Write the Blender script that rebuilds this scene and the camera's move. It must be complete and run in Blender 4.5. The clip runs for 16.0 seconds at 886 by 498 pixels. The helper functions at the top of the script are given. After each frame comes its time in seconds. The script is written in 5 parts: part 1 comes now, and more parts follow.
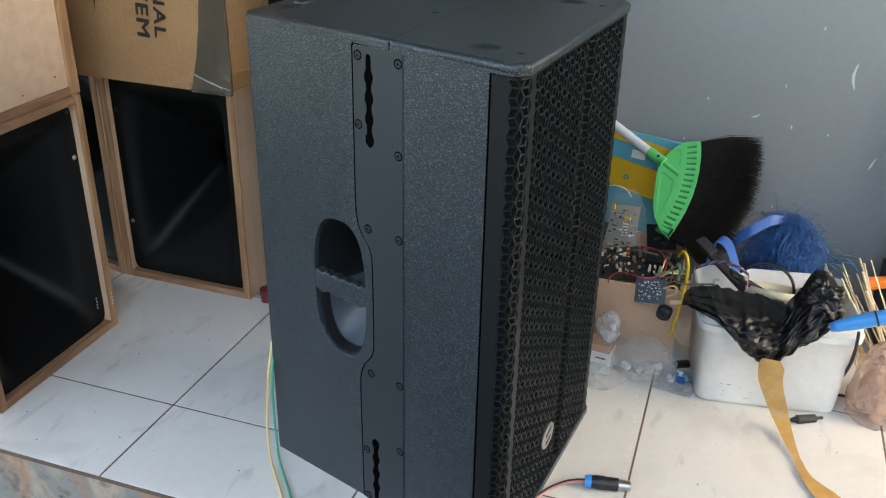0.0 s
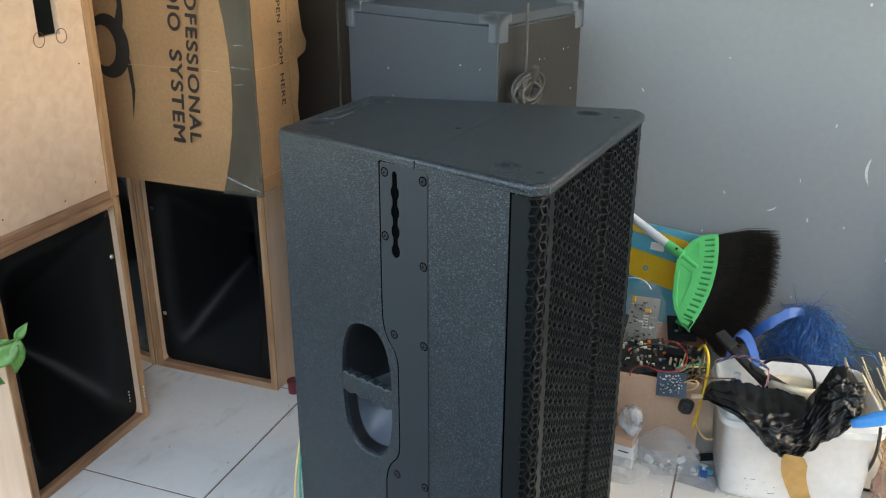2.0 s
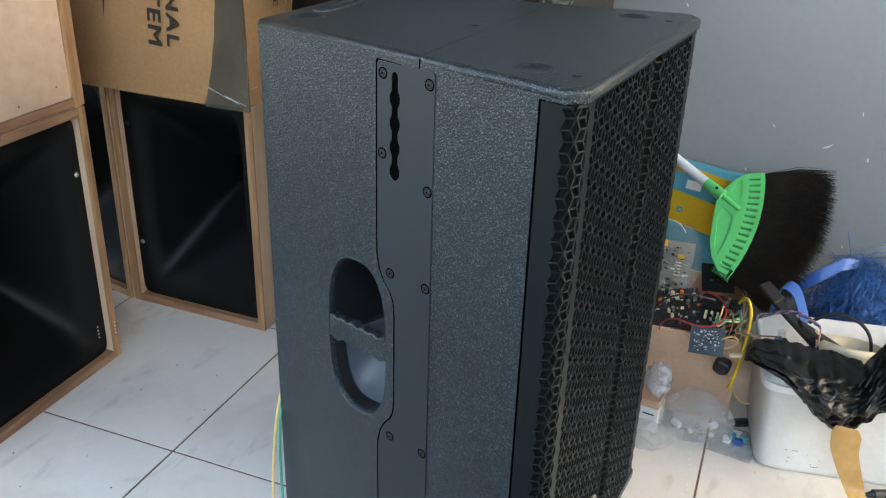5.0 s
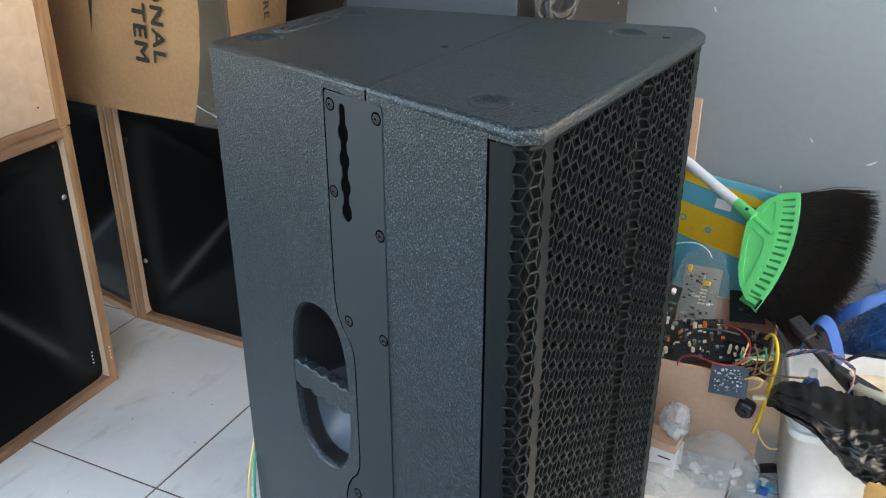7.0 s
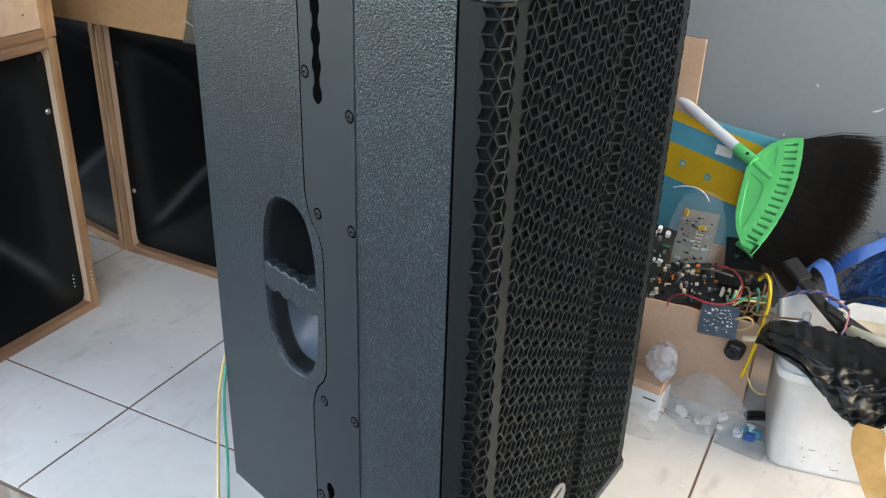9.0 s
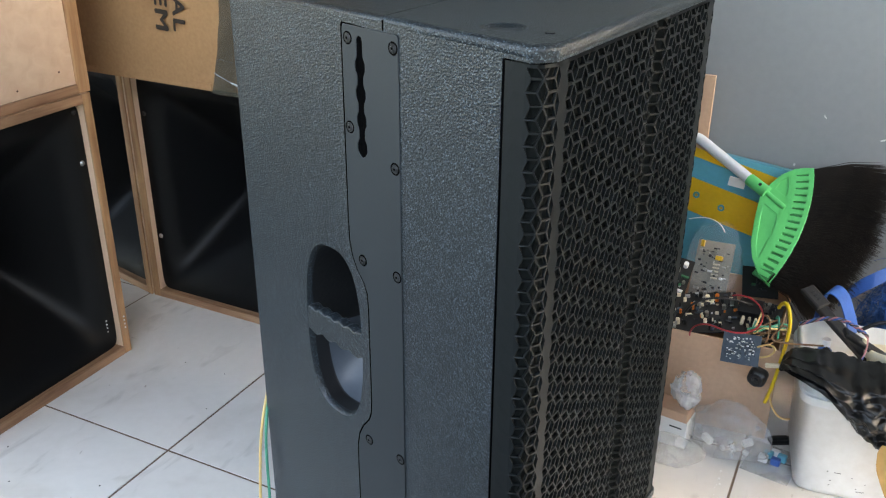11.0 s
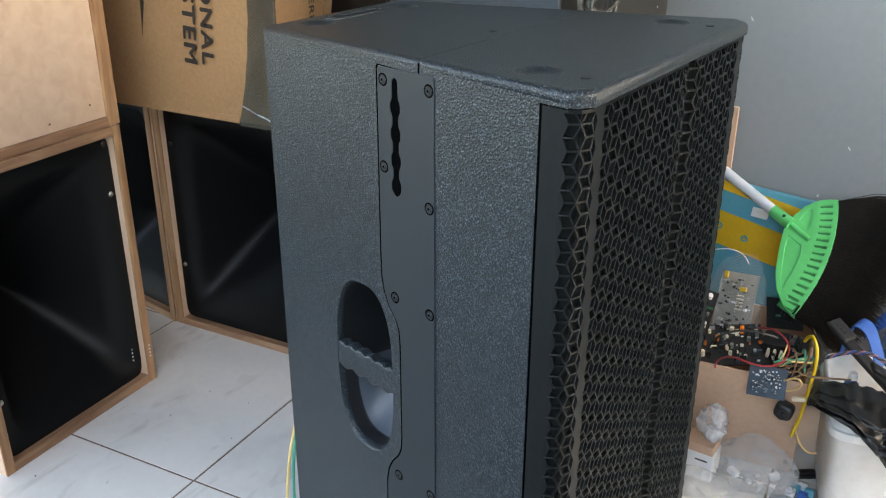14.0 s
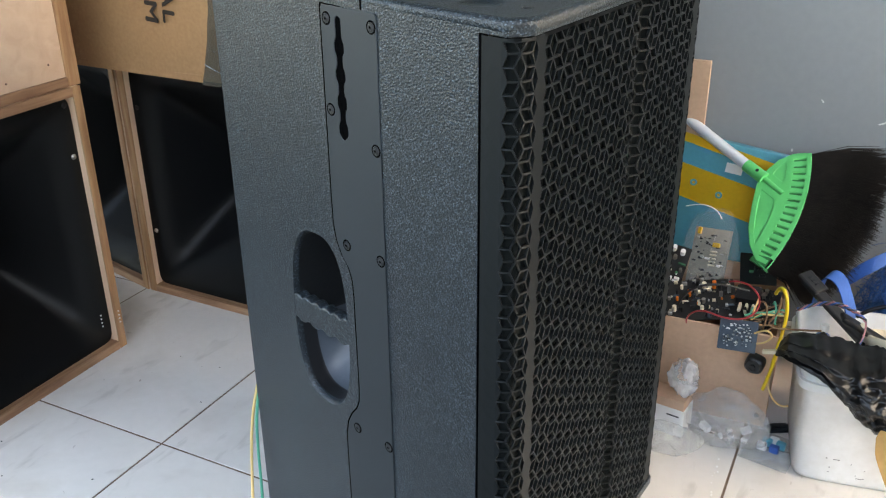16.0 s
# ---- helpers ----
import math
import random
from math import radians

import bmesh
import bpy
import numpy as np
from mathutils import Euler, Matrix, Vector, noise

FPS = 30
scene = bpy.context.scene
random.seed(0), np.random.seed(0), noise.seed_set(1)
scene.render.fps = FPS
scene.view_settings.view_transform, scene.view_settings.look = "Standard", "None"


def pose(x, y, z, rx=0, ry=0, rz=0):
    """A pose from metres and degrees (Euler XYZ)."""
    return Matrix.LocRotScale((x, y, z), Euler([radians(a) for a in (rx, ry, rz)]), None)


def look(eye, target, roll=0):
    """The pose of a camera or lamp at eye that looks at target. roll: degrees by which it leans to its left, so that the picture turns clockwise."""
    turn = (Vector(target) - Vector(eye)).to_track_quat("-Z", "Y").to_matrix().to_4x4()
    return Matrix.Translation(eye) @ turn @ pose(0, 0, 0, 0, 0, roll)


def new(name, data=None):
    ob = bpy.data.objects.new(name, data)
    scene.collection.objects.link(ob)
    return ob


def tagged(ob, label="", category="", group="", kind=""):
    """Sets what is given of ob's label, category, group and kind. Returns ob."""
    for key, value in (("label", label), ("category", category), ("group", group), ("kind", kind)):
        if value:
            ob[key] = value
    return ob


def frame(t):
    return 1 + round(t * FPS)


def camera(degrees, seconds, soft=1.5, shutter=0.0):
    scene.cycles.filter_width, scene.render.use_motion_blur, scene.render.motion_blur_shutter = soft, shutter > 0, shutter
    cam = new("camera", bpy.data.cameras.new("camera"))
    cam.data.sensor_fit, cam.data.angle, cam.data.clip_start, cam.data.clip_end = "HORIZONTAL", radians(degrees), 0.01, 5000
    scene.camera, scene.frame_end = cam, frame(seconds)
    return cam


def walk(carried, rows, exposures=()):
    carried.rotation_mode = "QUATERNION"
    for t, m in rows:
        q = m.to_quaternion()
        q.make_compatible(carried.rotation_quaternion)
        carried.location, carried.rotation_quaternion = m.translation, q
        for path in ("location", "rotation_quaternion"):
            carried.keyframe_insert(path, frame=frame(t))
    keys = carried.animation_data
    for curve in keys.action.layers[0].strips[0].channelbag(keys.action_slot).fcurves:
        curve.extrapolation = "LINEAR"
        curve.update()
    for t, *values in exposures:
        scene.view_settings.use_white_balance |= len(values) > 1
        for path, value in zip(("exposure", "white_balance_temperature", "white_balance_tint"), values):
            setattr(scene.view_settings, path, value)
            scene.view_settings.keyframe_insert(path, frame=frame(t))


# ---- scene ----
cam = camera(52.8, 16.0, soft=1.2)
PATH = [
    (0, (0.148, -0.126, 0.977), (-0.469, 1.558, 0.092), 1.1),
    (0.5, (0.142, -0.159, 0.982), (-0.487, 1.524, 0.104), 1.1),
    (1, (0.134, -0.165, 0.986), (-0.516, 1.504, 0.096), 0.9),
    (1.5, (0.14, -0.162, 1.053), (-0.522, 1.529, 0.214), 0.9),
    (2, (0.154, -0.146, 1.041), (-0.535, 1.578, 0.298), 0.1),
    (2.5, (0.168, -0.137, 0.98), (-0.527, 1.518, 0.1), 0.2),
    (3, (0.184, -0.104, 0.969), (-0.527, 1.519, 0.043), 0.5),
    (3.5, (0.208, -0.041, 0.958), (-0.608, 1.543, 0.049), -0.1),
    (4, (0.175, 0.014, 0.945), (-0.69, 1.586, 0.061), -0.8),
    (4.5, (0.096, 0.024, 0.957), (-0.645, 1.671, 0.097), 1.2),
    (4.7, (0.083, 0.022, 0.946), (-0.602, 1.694, 0.089), 1.9),
    (6.8, (0.152, 0.177, 0.939), (-0.647, 1.765, 0.021), -0.3),
    (7, (0.137, 0.179, 0.95), (-0.68, 1.78, 0.073), 0.0),
    (7.5, (0.13, 0.186, 0.924), (-0.741, 1.81, 0.147), 0.9),
    (8, (0.162, 0.203, 0.869), (-0.68, 1.807, 0.02), 1.5),
    (8.5, (0.177, 0.2, 0.852), (-0.659, 1.779, -0.047), 1.6),
    (8.7, (0.178, 0.196, 0.847), (-0.657, 1.775, -0.052), 1.9),
    (10.8, (0.162, 0.144, 0.875), (-0.675, 1.745, 0.018), 0.8),
    (11, (0.155, 0.141, 0.879), (-0.694, 1.745, 0.04), 0.3),
    (11.5, (0.143, 0.139, 0.879), (-0.725, 1.732, 0.037), -0.0),
    (12, (0.138, 0.133, 0.883), (-0.74, 1.721, 0.042), 0.2),
    (12.5, (0.139, 0.13, 0.889), (-0.74, 1.72, 0.053), 0.4),
    (13, (0.135, 0.132, 0.899), (-0.743, 1.732, 0.081), 0.5),
    (13.5, (0.135, 0.133, 0.9), (-0.747, 1.742, 0.105), 0.2),
    (14, (0.136, 0.132, 0.899), (-0.746, 1.74, 0.1), 0.1),
    (14.5, (0.132, 0.132, 0.896), (-0.753, 1.735, 0.092), 0.2),
    (15, (0.143, 0.14, 0.883), (-0.741, 1.739, 0.07), 0.1),
    (15.5, (0.161, 0.149, 0.865), (-0.718, 1.744, 0.038), -0.2),
    (16, (0.175, 0.156, 0.859), (-0.691, 1.751, 0.019), -0.6),
]
walk(cam, [(t, look(eye, target, roll)) for t, eye, target, roll in PATH], [(0.0, 3.28, 8800, 7), (2.0, 3.40, 8900, 7), (3.5, 3.38, 8800, 7), (5.0, 3.52, 8800, 7), (7.0, 3.70, 8700, 7), (8.0, 3.80, 8400, 6), (8.7, 3.70, 8900, 8), (11.0, 3.64, 9100, 10), (16.0, 3.66, 9100, 10)])

# ---- world, sun, exposure ----
world = bpy.data.worlds.new("world")
scene.world = world
world.use_nodes = True
wn, wl = world.node_tree.nodes, world.node_tree.links
sky = wn.new("ShaderNodeTexSky")
sky.sky_type = "NISHITA"
sky.sun_disc = False
sky.sun_elevation = radians(48)
sky.sun_rotation = radians(80)
sky.air_density, sky.dust_density = 1.0, 2.0
wl.new(sky.outputs[0], wn["Background"].inputs[0])
wn["Background"].inputs[1].default_value = 0.15
sun = new("sun", bpy.data.lights.new("sun", "SUN"))
sun.data.energy, sun.data.angle, sun.data.color = 0.10, radians(16), (1.0, 0.98, 0.94)
sun.matrix_world = look((2.9, 0.5, 3.1), (0.0, 0.0, 0.0))

# ---- helpers for building ----


def lin(r, g, b):
    """Linear colour from 0..255 screen values."""
    return tuple((c / 12.92 if c <= 0.04045 else ((c + 0.055) / 1.055) ** 2.4) for c in (r / 255, g / 255, b / 255)) + (1.0,)


def mat(name, col, rough=0.6, metal=0.0, vary=0.12, scale=6.0, fine=120.0, bump=0.15, dist=0.002, col2=None, spec=0.5, alpha=1.0, trans=0.0, coat=0.0):
    """A plain surface with two scales of colour change and fine relief."""
    m = bpy.data.materials.new(name)
    m.use_nodes = True
    n, l = m.node_tree.nodes, m.node_tree.links
    b = n["Principled BSDF"]
    tc = n.new("ShaderNodeTexCoord")
    n1, n2 = n.new("ShaderNodeTexNoise"), n.new("ShaderNodeTexNoise")
    n1.inputs["Scale"].default_value, n1.inputs["Detail"].default_value = scale, 5
    n2.inputs["Scale"].default_value, n2.inputs["Detail"].default_value = fine, 3
    l.new(tc.outputs["Object"], n1.inputs["Vector"])
    l.new(tc.outputs["Object"], n2.inputs["Vector"])
    ramp = n.new("ShaderNodeValToRGB")
    c2 = col2 or tuple(c * (1 - 2.2 * vary) for c in col[:3]) + (1.0,)
    c1 = tuple(min(1, c * (1 + vary)) for c in col[:3]) + (1.0,)
    ramp.color_ramp.elements[0].position, ramp.color_ramp.elements[0].color = 0.3, c2
    ramp.color_ramp.elements[1].position, ramp.color_ramp.elements[1].color = 0.68, c1
    mix = n.new("ShaderNodeMix")
    mix.data_type = "FLOAT"
    mix.inputs[0].default_value = 0.35
    l.new(n1.outputs[0], mix.inputs[2])
    l.new(n2.outputs[0], mix.inputs[3])
    l.new(mix.outputs[0], ramp.inputs[0])
    l.new(ramp.outputs[0], b.inputs["Base Color"])
    b.inputs["Roughness"].default_value = rough
    b.inputs["Metallic"].default_value = metal
    b.inputs["Specular IOR Level"].default_value = spec
    b.inputs["Alpha"].default_value = alpha
    b.inputs["Transmission Weight"].default_value = trans
    b.inputs["Coat Weight"].default_value = coat
    bp = n.new("ShaderNodeBump")
    bp.inputs["Strength"].default_value, bp.inputs["Distance"].default_value = bump, dist
    l.new(n2.outputs[0], bp.inputs["Height"])
    l.new(bp.outputs[0], b.inputs["Normal"])
    return m


def wood_mat(name, c1, c2, axis=2, scale=1.0, rough=0.6):
    """Plywood or pine: stretched grain along an axis, with blotches."""
    m = bpy.data.materials.new(name)
    m.use_nodes = True
    n, l = m.node_tree.nodes, m.node_tree.links
    b = n["Principled BSDF"]
    tc, mp = n.new("ShaderNodeTexCoord"), n.new("ShaderNodeMapping")
    s = [26.0 * scale] * 3
    s[axis] = 2.2 * scale
    mp.inputs["Scale"].default_value = s
    l.new(tc.outputs["Object"], mp.inputs["Vector"])
    grain, blot = n.new("ShaderNodeTexNoise"), n.new("ShaderNodeTexNoise")
    grain.inputs["Scale"].default_value, grain.inputs["Detail"].default_value, grain.inputs["Distortion"].default_value = 3.0, 7, 0.6
    blot.inputs["Scale"].default_value, blot.inputs["Detail"].default_value = 7.0 * scale, 3
    l.new(mp.outputs[0], grain.inputs["Vector"])
    l.new(tc.outputs["Object"], blot.inputs["Vector"])
    r1, r2 = n.new("ShaderNodeValToRGB"), n.new("ShaderNodeValToRGB")
    r1.color_ramp.elements[0].position, r1.color_ramp.elements[0].color = 0.3, c2
    r1.color_ramp.elements[1].position, r1.color_ramp.elements[1].color = 0.66, c1
    r2.color_ramp.elements[0].position, r2.color_ramp.elements[0].color = 0.25, (0.80, 0.70, 0.62, 1)
    r2.color_ramp.elements[1].position, r2.color_ramp.elements[1].color = 0.6, (1, 1, 1, 1)
    l.new(grain.outputs[0], r1.inputs[0])
    l.new(blot.outputs[0], r2.inputs[0])
    mx = n.new("ShaderNodeMix")
    mx.data_type, mx.blend_type = "RGBA", "MULTIPLY"
    mx.inputs[0].default_value = 0.45
    l.new(r1.outputs[0], mx.inputs[6])
    l.new(r2.outputs[0], mx.inputs[7])
    l.new(mx.outputs[2], b.inputs["Base Color"])
    b.inputs["Roughness"].default_value = rough
    bp = n.new("ShaderNodeBump")
    bp.inputs["Strength"].default_value, bp.inputs["Distance"].default_value = 0.25, 0.001
    l.new(grain.outputs[0], bp.inputs["Height"])
    l.new(bp.outputs[0], b.inputs["Normal"])
    return m


def coat_mat(name, col, speck, rough=0.42):
    """Sprayed textured coating: fine pebbled relief, glints painted in as sparse pale specks."""
    m = bpy.data.materials.new(name)
    m.use_nodes = True
    n, l = m.node_tree.nodes, m.node_tree.links
    b = n["Principled BSDF"]
    tc = n.new("ShaderNodeTexCoord")
    cell, pebble, big = n.new("ShaderNodeTexVoronoi"), n.new("ShaderNodeTexVoronoi"), n.new("ShaderNodeTexNoise")
    cell.inputs["Scale"].default_value, pebble.inputs["Scale"].default_value = 880, 520
    big.inputs["Scale"].default_value, big.inputs["Detail"].default_value = 4, 4
    for q in (cell, pebble, big):
        l.new(tc.outputs["Object"], q.inputs["Vector"])
    sep = n.new("ShaderNodeSeparateColor")
    l.new(cell.outputs["Color"], sep.inputs[0])
    r = n.new("ShaderNodeValToRGB")
    r.color_ramp.elements[0].position, r.color_ramp.elements[0].color = 0.20, tuple(c * 0.80 for c in col[:3]) + (1,)
    r.color_ramp.elements[1].position, r.color_ramp.elements[1].color = 0.99, speck
    e = r.color_ramp.elements.new(0.80)
    e.color = tuple(c * 1.2 for c in col[:3]) + (1,)
    l.new(sep.outputs[0], r.inputs[0])
    r2 = n.new("ShaderNodeValToRGB")
    r2.color_ramp.elements[0].position, r2.color_ramp.elements[0].color = 0.3, (0.86, 0.86, 0.86, 1)
    r2.color_ramp.elements[1].position, r2.color_ramp.elements[1].color = 0.7, (1.06, 1.06, 1.06, 1)
    l.new(big.outputs[0], r2.inputs[0])
    mx = n.new("ShaderNodeMix")
    mx.data_type, mx.blend_type = "RGBA", "MULTIPLY"
    mx.inputs[0].default_value = 1.0
    l.new(r.outputs[0], mx.inputs[6])
    l.new(r2.outputs[0], mx.inputs[7])
    l.new(mx.outputs[2], b.inputs["Base Color"])
    b.inputs["Roughness"].default_value = rough
    b.inputs["Specular IOR Level"].default_value = 0.5
    bp = n.new("ShaderNodeBump")
    bp.inputs["Strength"].default_value, bp.inputs["Distance"].default_value = 0.55, 0.0010
    l.new(pebble.outputs["Distance"], bp.inputs["Height"])
    l.new(bp.outputs[0], b.inputs["Normal"])
    return m


def clear_mat(name, tint, rough=0.25, alpha=0.35):
    """Thin creased plastic film: part see-through, part shiny."""
    m = mat(name, tint, rough, vary=0.06, scale=14, fine=45, bump=0.35, dist=0.004)
    n, l = m.node_tree.nodes, m.node_tree.links
    tc, ns, r = n.new("ShaderNodeTexCoord"), n.new("ShaderNodeTexNoise"), n.new("ShaderNodeValToRGB")
    ns.inputs["Scale"].default_value, ns.inputs["Detail"].default_value, ns.inputs["Distortion"].default_value = 20, 3, 1.2
    l.new(tc.outputs["Object"], ns.inputs["Vector"])
    r.color_ramp.elements[0].position, r.color_ramp.elements[0].color = 0.40, (alpha * 0.7,) * 3 + (1,)
    r.color_ramp.elements[1].position, r.color_ramp.elements[1].color = 0.68, (min(1, alpha * 1.7),) * 3 + (1,)
    l.new(ns.outputs[0], r.inputs[0])
    l.new(r.outputs[0], n["Principled BSDF"].inputs["Alpha"])
    return m


def part(name, bm, material, parent=None, label="", smooth=False):
    """One mesh object from a bmesh, under a thing or a part."""
    me = bpy.data.meshes.new(name)
    bm.normal_update()
    bm.to_mesh(me)
    bm.free()
    if smooth:
        me.polygons.foreach_set("use_smooth", [True] * len(me.polygons))
    if material:
        me.materials.append(material)
    ob = new(name, me)
    if parent:
        ob.parent = parent
    if label:
        tagged(ob, label)
    return ob


def thing(name, m, label, category, group="", kind=""):
    """An Empty at a thing's base that parents its parts."""
    ob = new(name)
    ob.empty_display_size = 0.05
    ob.matrix_world = m
    return tagged(ob, label, category, group, kind)


def box(x0, x1, y0, y1, z0, z1, bevel=0.0, seg=2, bm=None):
    bm = bm or bmesh.new()
    made = bmesh.ops.create_cube(bm, size=1.0)["verts"]
    for v in made:
        v.co = Vector(((x0 + x1) / 2 + v.co.x * (x1 - x0), (y0 + y1) / 2 + v.co.y * (y1 - y0), (z0 + z1) / 2 + v.co.z * (z1 - z0)))
    if bevel:
        edges = list({e for v in made for e in v.link_edges})
        bmesh.ops.bevel(bm, geom=edges, offset=bevel, segments=seg, affect="EDGES", profile=0.5)
    return bm


def cyl(r1, r2, h, seg=24, m=None, bm=None, caps=True):
    bm = bm or bmesh.new()
    bmesh.ops.create_cone(bm, cap_ends=caps, segments=seg, radius1=r1, radius2=r2, depth=h, matrix=(m or Matrix()) @ Matrix.Translation((0, 0, h / 2)))
    return bm


def prism(pts, z0, z1, bm=None, skip=(), caps=True):
    """An upright prism over a plan outline; skip names sides that are left open."""
    bm = bm or bmesh.new()
    lo = [bm.verts.new((x, y, z0)) for x, y in pts]
    hi = [bm.verts.new((x, y, z1)) for x, y in pts]
    k = len(pts)
    for i in range(k):
        if i not in skip:
            bm.faces.new((lo[i], lo[(i + 1) % k], hi[(i + 1) % k], hi[i]))
    if caps:
        bm.faces.new(lo[::-1])
        bm.faces.new(hi)
    return bm


def sheet2d(outlines, thick, bevel=0.0):
    """A flat plate in the xy plane from outlines, the later ones holes. Returns a bmesh."""
    cu = bpy.data.curves.new("outline", "CURVE")
    cu.dimensions, cu.fill_mode, cu.extrude = "2D", "BOTH", max(thick / 2 - bevel, 0.00005)
    cu.bevel_depth, cu.bevel_resolution = bevel, 2
    for pts in outlines:
        sp = cu.splines.new("POLY")
        sp.points.add(len(pts) - 1)
        for p, (x, y) in zip(sp.points, pts):
            p.co = (x, y, 0, 1)
        sp.use_cyclic_u = True
    ob = new("outline", cu)
    dg = bpy.context.evaluated_depsgraph_get()
    me = bpy.data.meshes.new_from_object(ob.evaluated_get(dg))
    bm = bmesh.new()
    bm.from_mesh(me)
    bpy.data.objects.remove(ob)
    bpy.data.curves.remove(cu)
    bpy.data.meshes.remove(me)
    return bm


def tube(points, r, material, name, parent=None, label="", seg=4, smooth=True):
    """A round cable or rod through points, as a mesh."""
    cu = bpy.data.curves.new("line", "CURVE")
    cu.dimensions, cu.bevel_depth, cu.bevel_resolution, cu.resolution_u = "3D", r, seg - 1, 6
    cu.use_fill_caps = True
    sp = cu.splines.new("NURBS" if smooth else "POLY")
    sp.points.add(len(points) - 1)
    for p, q in zip(sp.points, points):
        p.co = (*q, 1)
    if smooth:
        sp.use_endpoint_u, sp.order_u = True, 4 if len(points) > 3 else len(points)
    ob = new("line", cu)
    dg = bpy.context.evaluated_depsgraph_get()
    me = bpy.data.meshes.new_from_object(ob.evaluated_get(dg))
    bm = bmesh.new()
    bm.from_mesh(me)
    bpy.data.objects.remove(ob)
    bpy.data.curves.remove(cu)
    bpy.data.meshes.remove(me)
    return part(name, bm, material, parent, label, smooth=True)


def words(text, size, material, parent, m, name="lettering", bold=0.0, label="", squeeze=1.0, tall=1.0, length=0.0, cap=0.0):
    """Lettering as a flat mesh that ends at m, drawn out to a length and a capital height."""
    cu = bpy.data.curves.new("text", "FONT")
    cu.body, cu.size, cu.space_character = text, size, squeeze
    ob = new("text", cu)
    dg = bpy.context.evaluated_depsgraph_get()
    me = bpy.data.meshes.new_from_object(ob.evaluated_get(dg))
    bm = bmesh.new()
    bm.from_mesh(me)
    bpy.data.objects.remove(ob)
    bpy.data.curves.remove(cu)
    bpy.data.meshes.remove(me)
    if bold:
        # heavier strokes: the same glyphs laid over themselves, each a hair higher
        base = list(bm.faces)
        for k, (dx, dy) in enumerate(((1, 0), (-1, 0), (0, 1), (0, -1))):
            d = bmesh.ops.duplicate(bm, geom=base)
            for v in d["geom"]:
                if isinstance(v, bmesh.types.BMVert):
                    v.co += Vector((dx * bold, dy * bold, 0.00008 * (k + 1)))
    far = max(v.co.x for v in bm.verts)
    kx = length / (far - min(v.co.x for v in bm.verts)) if length else 1.0
    ky = cap / max(v.co.y for v in bm.verts) if cap else tall
    for v in bm.verts:
        v.co.x = (v.co.x - far) * kx
        v.co.y *= ky
    ob = part(name, bm, material, parent, label)
    ob.matrix_local = m
    return ob


def oval(cx, cy, a, b, p=2.4, k=40):
    """A superellipse outline."""
    out = []
    for i in range(k):
        t = 2 * math.pi * i / k
        c, s = math.cos(t), math.sin(t)
        out.append((cx + a * math.copysign(abs(c) ** (2 / p), c), cy + b * math.copysign(abs(s) ** (2 / p), s)))
    return out


def crumple(rx, ry, rz, amp, freq, seed, sub=4, flat=None, crease=0.0):
    """A crumpled closed lump with sharp folds."""
    bm = bmesh.new()
    bmesh.ops.create_icosphere(bm, subdivisions=sub, radius=1.0)
    off = Vector((seed * 3.7, seed * 1.3, seed * 7.1))
    for v in bm.verts:
        d = v.co.normalized()
        f = 1 + amp * (noise.noise(d * freq + off) + 0.7 * abs(noise.noise(d * freq * 1.9 + off)) - 0.2 + 0.10 * noise.noise(d * freq * 4 + off) + crease * (1 - 2 * abs(noise.noise(d * freq * 1.3 + off * 2))))
        v.co = Vector((d.x * rx * f, d.y * ry * f, d.z * rz * f))
        if flat is not None and v.co.z < flat:
            v.co.z = flat
    return bm


# ---- materials ----
M_GROUT = mat("grout", lin(112, 92, 78), 0.9, vary=0.2, scale=12, fine=200)
M_GROUND = mat("packed_earth", lin(74, 69, 62), 0.95, vary=0.2, scale=3, fine=60, bump=0.5, col2=lin(50, 48, 44))
M_CEIL = mat("ceiling_board", lin(112, 98, 84), 0.8, vary=0.05)
M_PLY = wood_mat("pale_plywood", lin(220, 190, 164), lin(208, 174, 148), 2, 0.5)
M_FRAME = wood_mat("pine_frame", lin(178, 139, 103), lin(142, 101, 70), 2, 1.2)
M_FRAMEH = wood_mat("pine_frame_cross", lin(170, 132, 102), lin(128, 90, 68), 0, 1.2)
M_HORN = mat("horn_black", lin(13, 14, 15), 0.48, spec=0.2, vary=0.1, scale=20, fine=200, bump=0.05)
M_FLANGE = mat("flange_black", lin(16, 16, 17), 0.55, vary=0.15, scale=30, fine=300)
M_COAT = coat_mat("textured_black_coat", lin(33, 41, 46), lin(84, 98, 106), 0.34)
M_PLATE = mat("powder_coated_steel", lin(36, 44, 49), 0.5, vary=0.05, scale=8, fine=600, bump=0.12, dist=0.0006)
M_CUP = mat("smooth_cup_plastic", lin(78, 86, 95), 0.36, vary=0.05, scale=10, fine=300, bump=0.05)
M_GRILL = mat("grille_steel", lin(20, 25, 27), 0.48, spec=0.22, metal=0.0, vary=0.06, scale=10, fine=500, bump=0.1, dist=0.0005)
M_DARK = mat("black_foam_and_slot_shade", lin(22, 25, 25), 1.0, spec=0.05, vary=0.2, scale=60, fine=400)
# glossless black that stands in for the shade inside gaps and recesses
M_SEAM = mat("dark_gap", lin(8, 8, 9), 1.0, spec=0.0)
M_SCREW = mat("black_oxide_screw", lin(44, 47, 50), 0.35, metal=0.5, vary=0.1, fine=400)
M_STEEL = mat("bright_steel", lin(190, 188, 180), 0.28, metal=1.0, vary=0.08, fine=300, bump=0.05)
